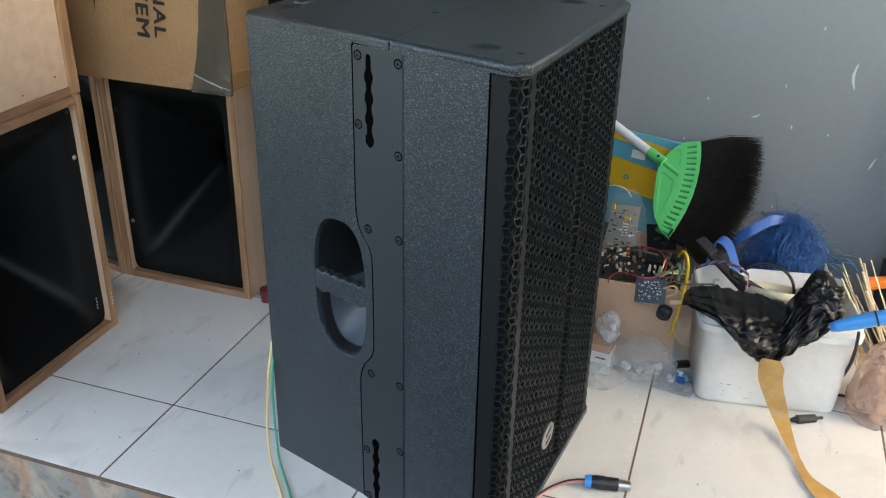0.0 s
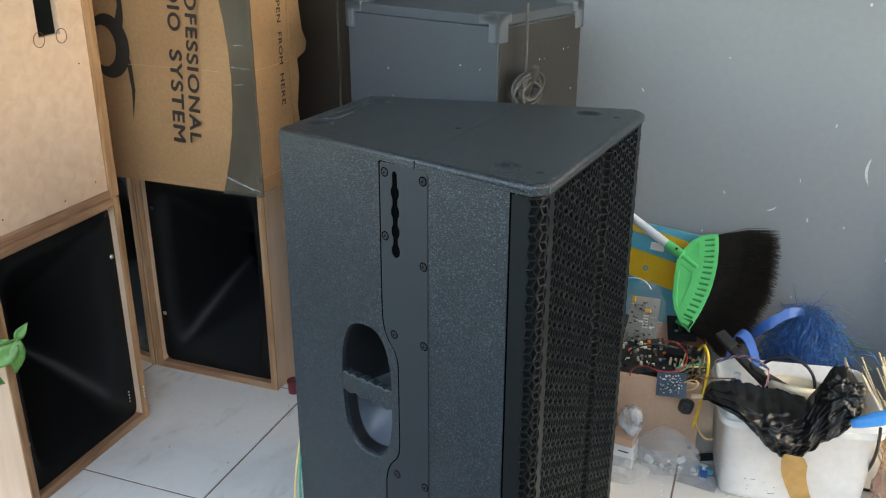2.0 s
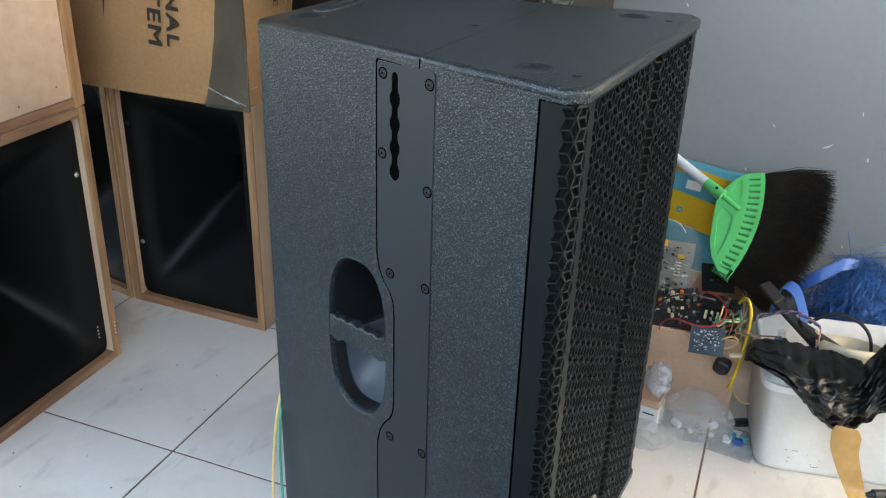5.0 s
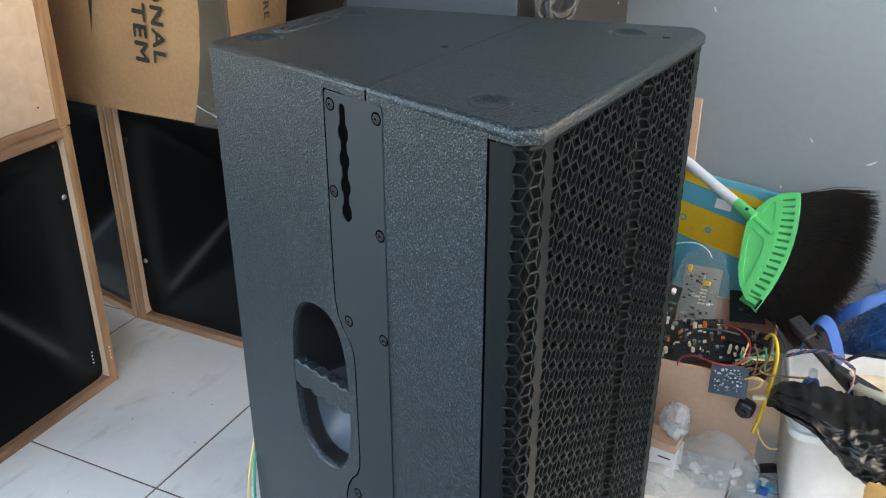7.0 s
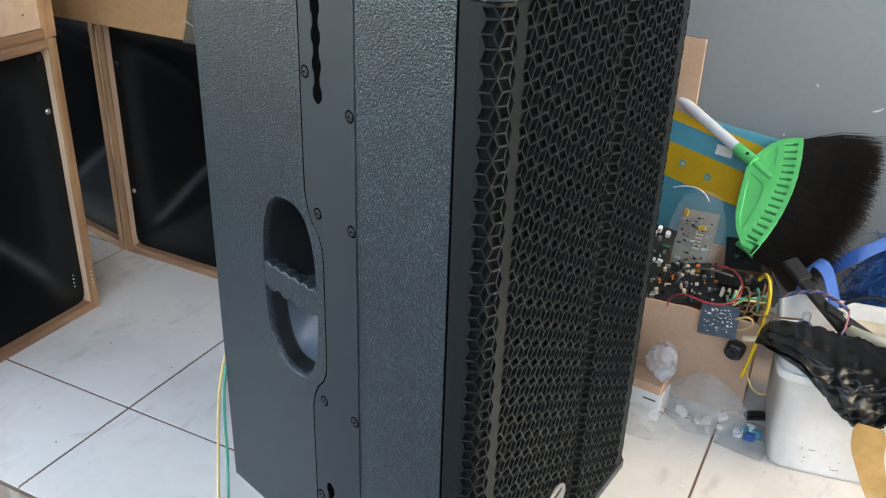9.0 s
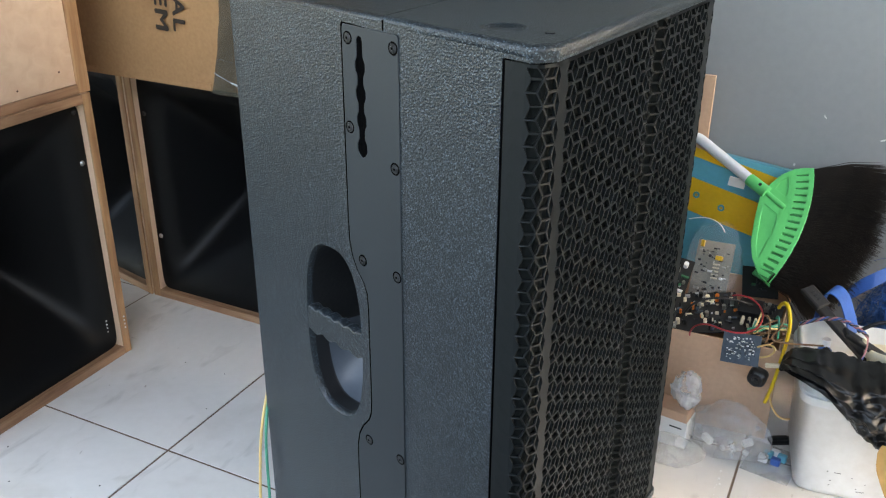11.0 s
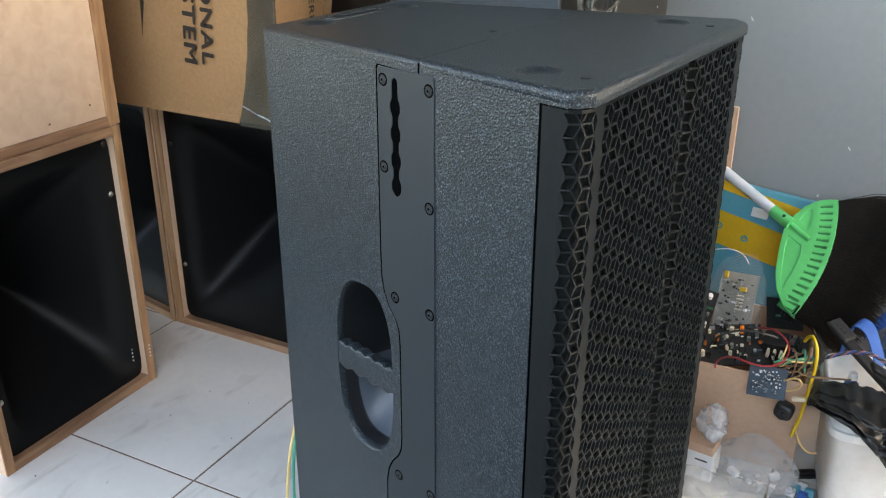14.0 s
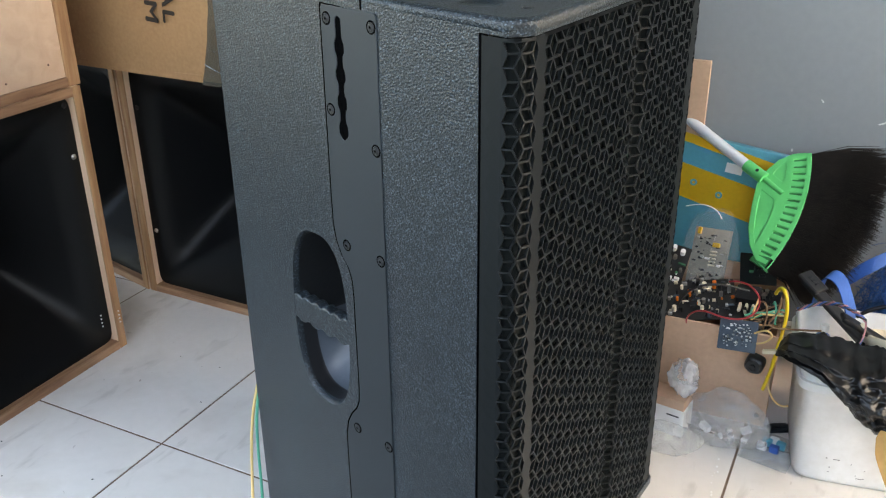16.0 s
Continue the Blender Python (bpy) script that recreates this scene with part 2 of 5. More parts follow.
M_BADGE = mat("brushed_badge", lin(150, 150, 148), 0.35, metal=0.6, vary=0.1, fine=300)
M_CARD = mat("cardboard", lin(168, 128, 90), 0.8, vary=0.08, scale=5, fine=160, bump=0.1, col2=lin(146, 108, 74))
M_CARD4 = mat("worn_cardboard", lin(180, 141, 103), 0.85, vary=0.1, scale=30, fine=200)
M_CARD_SHADE = mat("cardboard_shaded", lin(46, 34, 24), 0.85, vary=0.15, scale=4, fine=100)
M_CARD3 = mat("cardboard_pinkish", lin(202, 165, 138), 0.85, vary=0.08, scale=6, fine=120, bump=0.12)
M_INK = mat("printed_ink", lin(44, 36, 30), 0.8, vary=0.15, scale=40, fine=300)
M_TAPED = mat("smoky_tape", lin(88, 84, 74), 0.14, vary=0.35, scale=9, fine=30, bump=0.3, dist=0.004, alpha=0.80)
M_TAPEC = mat("amber_tape", lin(206, 160, 96), 0.16, vary=0.14, scale=22, fine=60, bump=0.5, dist=0.004, alpha=0.9)
M_CASE = mat("grey_case_paint", lin(58, 66, 73), 0.55, vary=0.1, scale=4, fine=120, bump=0.15)
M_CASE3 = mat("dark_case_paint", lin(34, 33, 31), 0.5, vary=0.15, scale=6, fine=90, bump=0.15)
M_CHIP = mat("chipped_plaster", lin(205, 205, 202), 0.8, vary=0.1, scale=60, fine=300)
M_CASE2 = mat("grey_corner_plastic", lin(84, 91, 97), 0.45, vary=0.1, scale=20, fine=200)
M_CABLE = mat("grey_cable", lin(72, 70, 66), 0.5, vary=0.1)
M_GREEN = mat("green_plastic", lin(84, 202, 120), 0.35, vary=0.04, scale=10, fine=200, bump=0.03)
M_GREEN_SHADE = mat("shaded_green_plastic", lin(44, 132, 76), 0.45, vary=0.05)
M_PIPE = mat("white_plastic_pipe", lin(226, 228, 232), 0.3, vary=0.03)
M_BRISTLE = mat("black_fibre", lin(38, 30, 25), 0.6, vary=0.4, scale=40, fine=300)
M_TEAL = mat("teal_print", lin(74, 158, 176), 0.4, vary=0.06, scale=8)
M_YELLOW = mat("yellow_print", lin(222, 174, 40), 0.4, vary=0.06, scale=8)
M_WHITE = mat("white_paper", lin(228, 228, 226), 0.6, vary=0.03)
M_PAIL = mat("white_pail_plastic", lin(224, 225, 224), 0.38, vary=0.03, scale=6, fine=80, bump=0.04, col2=lin(206, 205, 200))
M_CREAM = mat("cream_plastic", lin(226, 214, 186), 0.45, vary=0.04)
M_BAG = mat("black_bin_bag", lin(12, 13, 14), 0.36, spec=0.5, vary=0.1, scale=10, fine=70, bump=0.1, dist=0.002)
M_CLEAR = clear_mat("clear_bag", lin(216, 216, 214), 0.10, 0.22)
M_CLEAR2 = clear_mat("thin_clear_bag", lin(222, 224, 222), 0.12, 0.06)
M_MILK = clear_mat("milky_bag", lin(228, 230, 232), 0.2, 0.36)
M_PINK = clear_mat("pink_bag", lin(206, 168, 150), 0.25, 0.42)
M_RAFFIA = mat("blue_raffia", lin(24, 94, 158), 0.4, vary=0.3, scale=30, fine=200)
M_STRAP = mat("blue_strap", lin(46, 96, 168), 0.4, vary=0.1, scale=20, fine=200)
M_BLUE = mat("bright_blue_plastic", lin(44, 148, 222), 0.35, vary=0.04)
M_ORANGE = mat("orange_plastic", lin(240, 124, 40), 0.4, vary=0.04)
M_STICK = wood_mat("bamboo", lin(222, 204, 174), lin(200, 176, 140), 2, 2.0)
M_PCB = mat("circuit_board_grey", lin(150, 146, 136), 0.5, vary=0.1, scale=60, fine=400)
M_PCBB = mat("circuit_board_blue", lin(70, 84, 96), 0.45, vary=0.2, scale=60, fine=400)
M_PCBG = mat("circuit_board_green", lin(50, 116, 80), 0.5, vary=0.15, scale=60)
M_BLACKP = mat("black_plastic", lin(28, 29, 31), 0.4, vary=0.1, scale=20, fine=200)
M_YWIRE = mat("yellow_wire", lin(226, 186, 40), 0.4, vary=0.05)
M_CWIRE = mat("cream_wire", lin(230, 196, 132), 0.4, vary=0.05)
M_GWIRE = mat("green_wire", lin(60, 160, 130), 0.4, vary=0.05)
M_RWIRE = mat("red_wire", lin(172, 52, 56), 0.4, vary=0.05)
M_PWIRE = mat("pink_clear_wire", lin(188, 122, 124), 0.3, vary=0.08)
M_BWIRE = mat("brown_wire", lin(128, 98, 70), 0.5, vary=0.1)
M_LEAF = mat("green_leaf", lin(92, 142, 70), 0.4, vary=0.18, scale=30, fine=120, bump=0.2)
M_STEM = mat("plant_stem", lin(86, 108, 60), 0.6, vary=0.15)
M_DRED = mat("dark_red_plastic", lin(112, 38, 44), 0.4, vary=0.1)
M_BROWN = mat("red_brown_paint", lin(92, 56, 44), 0.6, vary=0.2, scale=10)


def layered(name, base, layers, rough, bump, coat=0.0):
    """A base colour with patches: each layer is a colour, a noise scale, two ramp stops, a strength and a stretch, laid by place."""
    m = mat(name, base, rough, vary=0.03, scale=5, fine=60, bump=bump, dist=0.003, coat=coat)
    n, l = m.node_tree.nodes, m.node_tree.links
    b = n["Principled BSDF"]
    src = b.inputs["Base Color"].links[0].from_socket
    geo = n.new("ShaderNodeNewGeometry")
    for k, (col, scale, lo, hi, amount, stretch) in enumerate(layers):
        mp, ns, r, mx = n.new("ShaderNodeMapping"), n.new("ShaderNodeTexNoise"), n.new("ShaderNodeValToRGB"), n.new("ShaderNodeMix")
        mp.inputs["Scale"].default_value, mp.inputs["Location"].default_value = stretch, (3.1 * k, 1.7 * k, 0.9 * k)
        ns.inputs["Scale"].default_value, ns.inputs["Detail"].default_value, ns.inputs["Distortion"].default_value = scale, 5, 0.5
        l.new(geo.outputs["Position"], mp.inputs["Vector"])
        l.new(mp.outputs[0], ns.inputs["Vector"])
        r.color_ramp.elements[0].position, r.color_ramp.elements[0].color = lo, (0, 0, 0, 1)
        r.color_ramp.elements[1].position, r.color_ramp.elements[1].color = hi, (amount, amount, amount, 1)
        l.new(ns.outputs[0], r.inputs[0])
        mx.data_type = "RGBA"
        l.new(r.outputs[0], mx.inputs[0])
        l.new(src, mx.inputs[6])
        mx.inputs[7].default_value = col
        src = mx.outputs[2]
    l.new(src, b.inputs["Base Color"])
    return m


M_TILE = layered("glazed_tile", lin(219, 216, 211), ((lin(168, 160, 150), 4.5, 0.50, 0.78, 0.55, (1, 1, 1)), (lin(150, 146, 140), 26, 0.62, 0.74, 0.35, (1, 0.35, 1)), (lin(120, 104, 88), 70, 0.72, 0.78, 0.5, (1, 1, 1))), 0.24, 0.03, 0.15)
M_CONC = layered("stained_plaster", lin(146, 144, 138), ((lin(178, 134, 108), 5.5, 0.50, 0.62, 0.8, (2.4, 1, 0.6)), (lin(200, 176, 154), 9, 0.56, 0.66, 0.6, (1.4, 1, 0.8)), (lin(78, 80, 78), 13, 0.60, 0.68, 0.8, (1, 1, 1.2)), (lin(84, 88, 84), 40, 0.52, 0.7, 0.5, (1, 1, 1))), 0.9, 0.5)


def wall_paint():
    """Mid-grey wall paint with scuffs and sparse pale flecks."""
    m = mat("grey_wall_paint", lin(134, 137, 140), 0.6, vary=0.05, scale=2.0, fine=70, bump=0.12)
    n, l = m.node_tree.nodes, m.node_tree.links
    b = n["Principled BSDF"]
    src = b.inputs["Base Color"].links[0].from_socket
    tc, mp, v = n.new("ShaderNodeTexCoord"), n.new("ShaderNodeMapping"), n.new("ShaderNodeTexVoronoi")
    mp.inputs["Scale"].default_value = (1.0, 1.0, 0.7)
    mp.inputs["Rotation"].default_value = (0, 0.4, 0)
    v.inputs["Scale"].default_value = 17
    l.new(tc.outputs["Object"], mp.inputs["Vector"])
    l.new(mp.outputs[0], v.inputs["Vector"])
    r = n.new("ShaderNodeValToRGB")
    r.color_ramp.elements[0].position, r.color_ramp.elements[0].color = 0.030, (1, 1, 1, 1)
    r.color_ramp.elements[1].position, r.color_ramp.elements[1].color = 0.050, (0, 0, 0, 1)
    l.new(v.outputs["Distance"], r.inputs[0])
    mx = n.new("ShaderNodeMix")
    mx.data_type = "RGBA"
    l.new(r.outputs[0], mx.inputs[0])
    l.new(src, mx.inputs[6])
    mx.inputs[7].default_value = lin(196, 196, 194)
    l.new(mx.outputs[2], b.inputs["Base Color"])
    return m


M_WALL = wall_paint()

# ---- the large structure ----
WALL_Y, EDGE_Y, DROP = 1.80, 0.745, -0.36
SKEW = Matrix.Translation((-0.76, 0.948, 0)) @ pose(0, 0, 0, 0, 0, 1.5) @ Matrix.Translation((0.76, -0.948, 0))


def structure(name, bm, material, label, category):
    return tagged(part(name, bm, material), label, category, kind="structure")


structure("ground", box(-60, 60, -60, 60, DROP - 0.2, DROP), M_GROUND, "packed earth ground below the raised porch", "ground")
base = structure("porch_base", box(-2.4, 3.2, EDGE_Y + 0.006, WALL_Y + 0.12, DROP, -0.014), M_CONC, "stained plastered edge of the raised porch", "wall")
base.matrix_world = SKEW
floor = structure("floor", box(-2.4, 3.2, EDGE_Y + 0.002, WALL_Y + 0.1, -0.0138, -0.0008), M_GROUT, "porch floor of large pale glazed tiles with dark joints", "floor")
floor.matrix_world = SKEW
wall_n = structure("wall_north", box(-2.32, 2.6, WALL_Y, WALL_Y + 0.14, -0.1, 2.6), M_WALL, "scuffed grey painted wall behind the loudspeakers", "wall")

def wall_mark(x, z, w, h, turn, bend=0.0):
    """A pale scuff or chip in the wall paint, a brush-like stroke."""
    a, b = [], []
    for i in range(9):
        q = i / 8
        k = math.sin(math.pi * q) ** 0.6 + 0.05
        c = bend * math.sin(math.pi * q)
        a.append((c - w * k, h * (q - 0.5)))
        b.append((c + w * k * 0.8, h * (q - 0.5)))
    ob = part("paint_chip", sheet2d([a + b[::-1]], 0.0006), M_CHIP, wall_n)
    ob.matrix_local = pose(x, WALL_Y - 0.0007, z, 90, 0, 0) @ pose(0, 0, 0, 0, 0, turn)


wall_mark(0.313, 0.512, 0.0028, 0.056, 3, -0.006)
wall_mark(0.378, 0.337, 0.002, 0.03, -20)
wall_mark(0.137, 0.410, 0.0016, 0.02, -60, 0.002)
wall_mark(0.211, 0.394, 0.0018, 0.009, 10)
wall_mark(0.036, 0.435, 0.0013, 0.008, 40)
wall_mark(0.237, 0.601, 0.0014, 0.008, -10)
wall_mark(0.203, 0.213, 0.0011, 0.007, 20)
wall_mark(-0.158, 0.644, 0.0012, 0.01, 30)
wall_mark(0.014, 0.724, 0.001, 0.006, 70)
wall_mark(0.185, 0.479, 0.0012, 0.009, 15)
# unseen wall, added to close the left side against the sky
structure("wall_west", box(-2.32, -2.2, EDGE_Y, WALL_Y, DROP, 2.6), M_WALL, "unseen grey side wall, added to close the porch", "wall")
# unseen wall, added to keep front-right light off the grille
structure("wall_east", box(1.7, 1.82, -1.5, EDGE_Y, DROP, 1.7), M_WALL, "unseen grey wall, added to shade the porch from front-right", "wall")
# unseen wall, added to cut low sky so upright faces darken downwards
structure("wall_south", box(-3.4, 1.7, -1.62, -1.5, DROP, 0.9), M_WALL, "unseen grey wall opposite the porch, added to block low sky", "wall")
# unseen ceiling; its height and reach are set to shade lid and wall
structure("ceiling", box(-2.32, 2.5, -0.45, WALL_Y + 0.14, 2.2, 2.3), M_CEIL, "unseen flat porch ceiling, placed to shade the porch", "ceiling")

# ---- the main loudspeaker ----
SPK = pose(-0.0755, 1.0, 0.0, 0, 0, -5.35)
H_TOP, H_SLAB, H_FOOT = 0.7305, 0.7165, 0.012
BADGE_Y = -0.017
BACK, SIDE = (-0.438, 0.1235), (-0.0471, 0.2036)


def loudspeaker():
    spk = thing("loudspeaker", SPK, "large black textured loudspeaker standing on the tiled floor", "loudspeaker")
    bx, by = BACK
    sx, sy = SIDE
    # carcass without its handle-side wall, which is a panel of its own
    core = [(bx, -by), (sx, -sy), (sx - 0.001, -sy + 0.016), (-0.05, -0.150), (-0.05, 0.150), (sx - 0.001, sy - 0.016), (sx, sy), (bx, by)]
    bm = prism(core, H_FOOT, H_SLAB, skip=(0,))
    part("carcass", bm, M_COAT, spk)
    plan = [(bx, -by), (-0.0180, -0.2096), (-0.0015, -0.1930), (-0.0015, 0.2100), (-0.0180, 0.2266), (bx, by)]
    cups = [(-0.073, -0.156), (-0.073, 0.156), (-0.398, -0.080), (-0.398, 0.080)]
    # the lid, with four shallow round pockets sunk into it
    shrunk = [(x + (0.0055 if x < -0.4 else -0.0045 if x > -0.01 else -0.002), y - math.copysign(0.0055, y)) for x, y in plan]
    bm = sheet2d([shrunk] + [oval(u, v, 0.0218, 0.0218, 2.0, 36) for u, v in cups], H_TOP - H_SLAB, 0.0055)
    half = (H_TOP - H_SLAB) / 2
    prism(plan, -half, half - 0.0050, bm, caps=False)
    p = part("top_panel", bm, M_COAT, spk)
    p.matrix_local = Matrix.Translation((0, 0, (H_TOP + H_SLAB) / 2))
    for u, v in cups:
        bm = bmesh.new()
        prof = [(0.0200, -0.0085), (0.0190, -0.0020), (0.0165, -0.0008), (0.0152, -0.0024)]
        rr = [[bm.verts.new((r * math.cos(a), r * math.sin(a), h)) for a in (2 * math.pi * k / 36 for k in range(36))] for r, h in prof]
        for a, b in zip(rr, rr[1:]):
            for i in range(36):
                bm.faces.new((a[i], a[(i + 1) % 36], b[(i + 1) % 36], b[i]))
        bm.faces.new(rr[-1])
        c = part("stacking_cup", bm, M_COAT, spk, "sunken round stacking pocket", smooth=True)
        c.matrix_local = Matrix.Translation((u, v, H_TOP))
    # the lid is made of two boards: a fine raised joint runs across it and down its edge
    bm = box(-0.1905, -0.1890, -0.1680, 0.1680, H_TOP - 0.0008, H_TOP + 0.00045, 0.0003, 1)
    part("lid_joint", bm, M_COAT, spk)
    for sg in (-1, 1):
        bm = box(-0.1903, -0.1892, min(sg * 0.1738, sg * 0.1753), max(sg * 0.1738, sg * 0.1753), H_SLAB + 0.001, H_TOP - 0.0035)
        part("edge_joint", bm, M_SEAM, spk)
    bm = prism(plan, 0.0, H_FOOT)
    part("bottom_panel", bm, M_COAT, spk)
    # handle-side wall: u runs from the back edge to the grille
    ux, uy = sx - bx, -sy + by
    ln = math.hypot(ux, uy)
    ang = math.degrees(math.atan2(uy, ux))
    side = pose(bx, -by, 0, 0, 0, ang) @ pose(0, 0, 0, 90, 0, 0)
    cu, cz, ca, cb = 0.1565, 0.3585, 0.0497, 0.1095
    mid = 0.3557
    rim = oval(cu, cz, ca, cb, 2.7, 56)
    bm = sheet2d([[(0, H_FOOT), (ln, H_FOOT), (ln, H_SLAB), (0, H_SLAB)], rim], 0.0008)
    p = part("side_panel", bm, M_COAT, spk)
    p.matrix_local = side @ pose(0, 0, -0.0004)
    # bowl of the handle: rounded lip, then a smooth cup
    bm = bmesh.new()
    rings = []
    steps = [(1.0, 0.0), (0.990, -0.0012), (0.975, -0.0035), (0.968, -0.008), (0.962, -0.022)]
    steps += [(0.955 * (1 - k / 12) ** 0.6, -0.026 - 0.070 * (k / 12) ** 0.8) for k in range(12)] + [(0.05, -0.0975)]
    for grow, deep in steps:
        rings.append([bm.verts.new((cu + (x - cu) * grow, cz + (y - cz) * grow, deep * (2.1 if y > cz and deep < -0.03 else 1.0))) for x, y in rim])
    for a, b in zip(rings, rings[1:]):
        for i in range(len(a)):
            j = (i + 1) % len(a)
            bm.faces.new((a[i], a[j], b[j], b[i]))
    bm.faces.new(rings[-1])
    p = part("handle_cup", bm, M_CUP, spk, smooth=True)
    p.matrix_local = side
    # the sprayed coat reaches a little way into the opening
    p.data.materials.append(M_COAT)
    # black faces put the shade of the upper pocket and outer wall into colour
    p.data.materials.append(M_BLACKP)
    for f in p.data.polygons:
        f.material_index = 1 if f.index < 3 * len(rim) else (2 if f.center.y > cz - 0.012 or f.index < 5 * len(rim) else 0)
    # grip bar with finger waves below and above
    n = 28
    up, dn = [], []
    for i in range(n + 1):
        u = cu - ca + 0.001 + (2 * ca - 0.002) * i / n
        up.append((u, cz + 0.0165 + 0.0018 * math.sin(i * 1.25)))
        dn.append((u, cz - 0.0155 + 0.0024 * math.cos(i * 0.9)))
    bm = sheet2d([[(u, z - 0.002) for u, z in up] + [(u, z + 0.002) for u, z in dn[::-1]]], 0.014, 0.002)
    p = part("handle", bm, M_COAT, spk, smooth=False)
    p.matrix_local = side @ pose(0, 0, -0.0074)
    # steel rigging plate with keyhole slots, stepping round the handle
    left = [(0.1970, 0.7160), (0.1955, 0.7130), (0.1945, 0.5200), (0.1950, 0.4900), (0.1985, 0.4720), (0.2060, 0.4570), (0.2160, 0.4450), (0.2210, 0.4330), (0.2224, 0.4150)]
    low = [(u, 2 * mid - z) for u, z in left[::-1]]
    right = [(0.2730, -0.0045), (0.2745, -0.0015), (0.2745, 0.7130), (0.2725, 0.7160)]

    def slot(z0, flip):
        """A vertical slot with four round lobes."""
        a, b = [], []
        for i in range(61):
            s = i / 60
            z = z0 - s * 0.1225
            ph = s * 0.1225
            lobe = max(math.exp(-((ph - c) / 0.0072) ** 4) for c in (0.030, 0.057, 0.084, 0.1115))
            end = math.sqrt(max(0.0, 1 - max(0, 1 - ph / 0.0065) ** 2)) * math.sqrt(max(0.0, 1 - max(0, 1 - (0.1225 - ph) / 0.0065) ** 2))
            w = (0.0048 + 0.0030 * lobe) * max(end, 0.02)
            zz = z if not flip else 2 * mid - z
            a.append((0.2203 - w, zz))
            b.append((0.2203 + w, zz))
        return a + b[::-1]

    slots = [slot(0.7088, False), slot(0.7088, True)]
    bm = sheet2d([left + low + right] + slots, 0.0024, 0.0005)
    plate = part("rigging_plate", bm, M_PLATE, spk, "smooth matt steel plate with keyhole slots")
    plate.matrix_local = side @ pose(0, 0, 0.0002)
    seam = [(u - 0.0034, z + (0.002 if z > 0.7 else 0)) for u, z in left + low] + [(0.245, -0.0045), (0.245, 0.7160)]
    bm = sheet2d([seam], 0.0006)
    p = part("plate_gap", bm, M_SEAM, spk)
    p.matrix_local = side @ pose(0, 0, 0.0002)
    # black sheets put the shade inside the keyhole slots into colour
    for z0 in (0.6475, 2 * mid - 0.6475):
        bm = box(0.2115, 0.2290, z0 - 0.061, z0 + 0.061, 0.0002, 0.0007)
        p = part("slot_liner", bm, M_SEAM, spk)
        p.matrix_local = side
    # countersunk screws
    spots = [(0.2682, z) for z in (0.7036, 0.5872, 0.4705)] + [(0.2035, 0.7040), (0.2023, 0.6152), (0.2146, 0.4715)]
    for u, z in spots + [(u, 2 * mid - z) for u, z in spots]:
        # flat black disc holds the shade of the sunken ring round the head
        w = part("countersink", cyl(0.0066, 0.0064, 0.00025, 24), M_SEAM, plate)
        w.matrix_local = Matrix.Translation((u, z, 0.0011))
        bm = cyl(0.0050, 0.0044, 0.0008, 20)
        cyl(0.0030, 0.0024, 0.0006, 16, Matrix.Translation((0, 0, 0.0007)), bm)
        s = part("screw", bm, M_SCREW, plate, smooth=False)
        s.matrix_local = Matrix.Translation((u, z, 0.0011))
        bm = cyl(0.0013, 0.0013, 0.0004, 6)
        d = part("hex_socket", bm, M_SEAM, s)
        d.matrix_local = Matrix.Translation((0, 0, 0.0011))
    for u, v in ((-0.0285, -0.157), (-0.0285, 0.157), (-0.2107, -0.008)):
        c = part("screw", cyl(0.0048, 0.004, 0.0010, 18), M_SCREW, spk)
        c.matrix_local = Matrix.Translation((u, v, H_TOP))
    # low moulded grip near the back of the top
    bm = sheet2d([oval(0, 0, 0.012, 0.050, 3.5), oval(0, 0, 0.007, 0.045, 3.5)], 0.0036, 0.0015)
    c = part("top_grip", bm, M_COAT, spk)
    c.matrix_local = Matrix.Translation((-0.405, 0, H_TOP + 0.0004))
    # black strip put in for the shaded gap between side panel and grille
    gasket = [(sx + 0.0003, -sy + 0.0006), (sx + 0.0032, -sy + 0.0006), (sx + 0.0032, -sy + 0.010), (sx - 0.002, -sy + 0.010)]
    part("gasket", prism(gasket, H_FOOT, H_SLAB), M_SEAM, spk, "black gap strip beside the grille")
    # folded perforated grille
    near = [(-0.0440, -0.2038), (-0.0300, -0.2066), (-0.0190, -0.2080), (-0.0088, -0.2010), (-0.0036, -0.1900)]
    path = near + [(-0.0036, 0.028), (-0.0150, 0.039), (-0.0150, 0.047), (-0.0036, 0.058)] + [(x, 0.017 - y) for x, y in near[::-1]]
    seg, tot = [], 0.0
    for a, b in zip(path, path[1:]):
        d = math.dist(a, b)
        seg.append((tot, tot + d, a, b))
        tot += d

    def wrap(s, z, off):
        for s0, s1, a, b in seg:
            if s <= s1 + 1e-9:
                break
        k = (s - s0) / (s1 - s0)
        dx, dy = (b[0] - a[0]) / (s1 - s0), (b[1] - a[1]) / (s1 - s0)
        return (a[0] + (b[0] - a[0]) * k + dy * off, a[1] + (b[1] - a[1]) * k - dx * off, z)

    # stamped sheet: flat-topped hexagons, each parted into three by a spoke
    P = 0.0226
    keep, thick = 0.83, 0.0030
    z_lo, z_hi = H_FOOT + 0.002, H_SLAB - 0.0015
    fold = seg[3][1]
    rib, wide, fine = fold + 0.0130, 0.0165, 0.0196
    count = int((tot - 2 * rib - 0.028) / fine)
    fine = (tot - 2 * rib - 0.028) / count
    front = [rib + 0.014 + fine * k for k in range(count + 1)]
    flank = [rib - 0.0145 - wide * k for k in (3, 2, 1, 0)] + [rib]
    cols = flank + front + [tot - q for q in flank[::-1]]
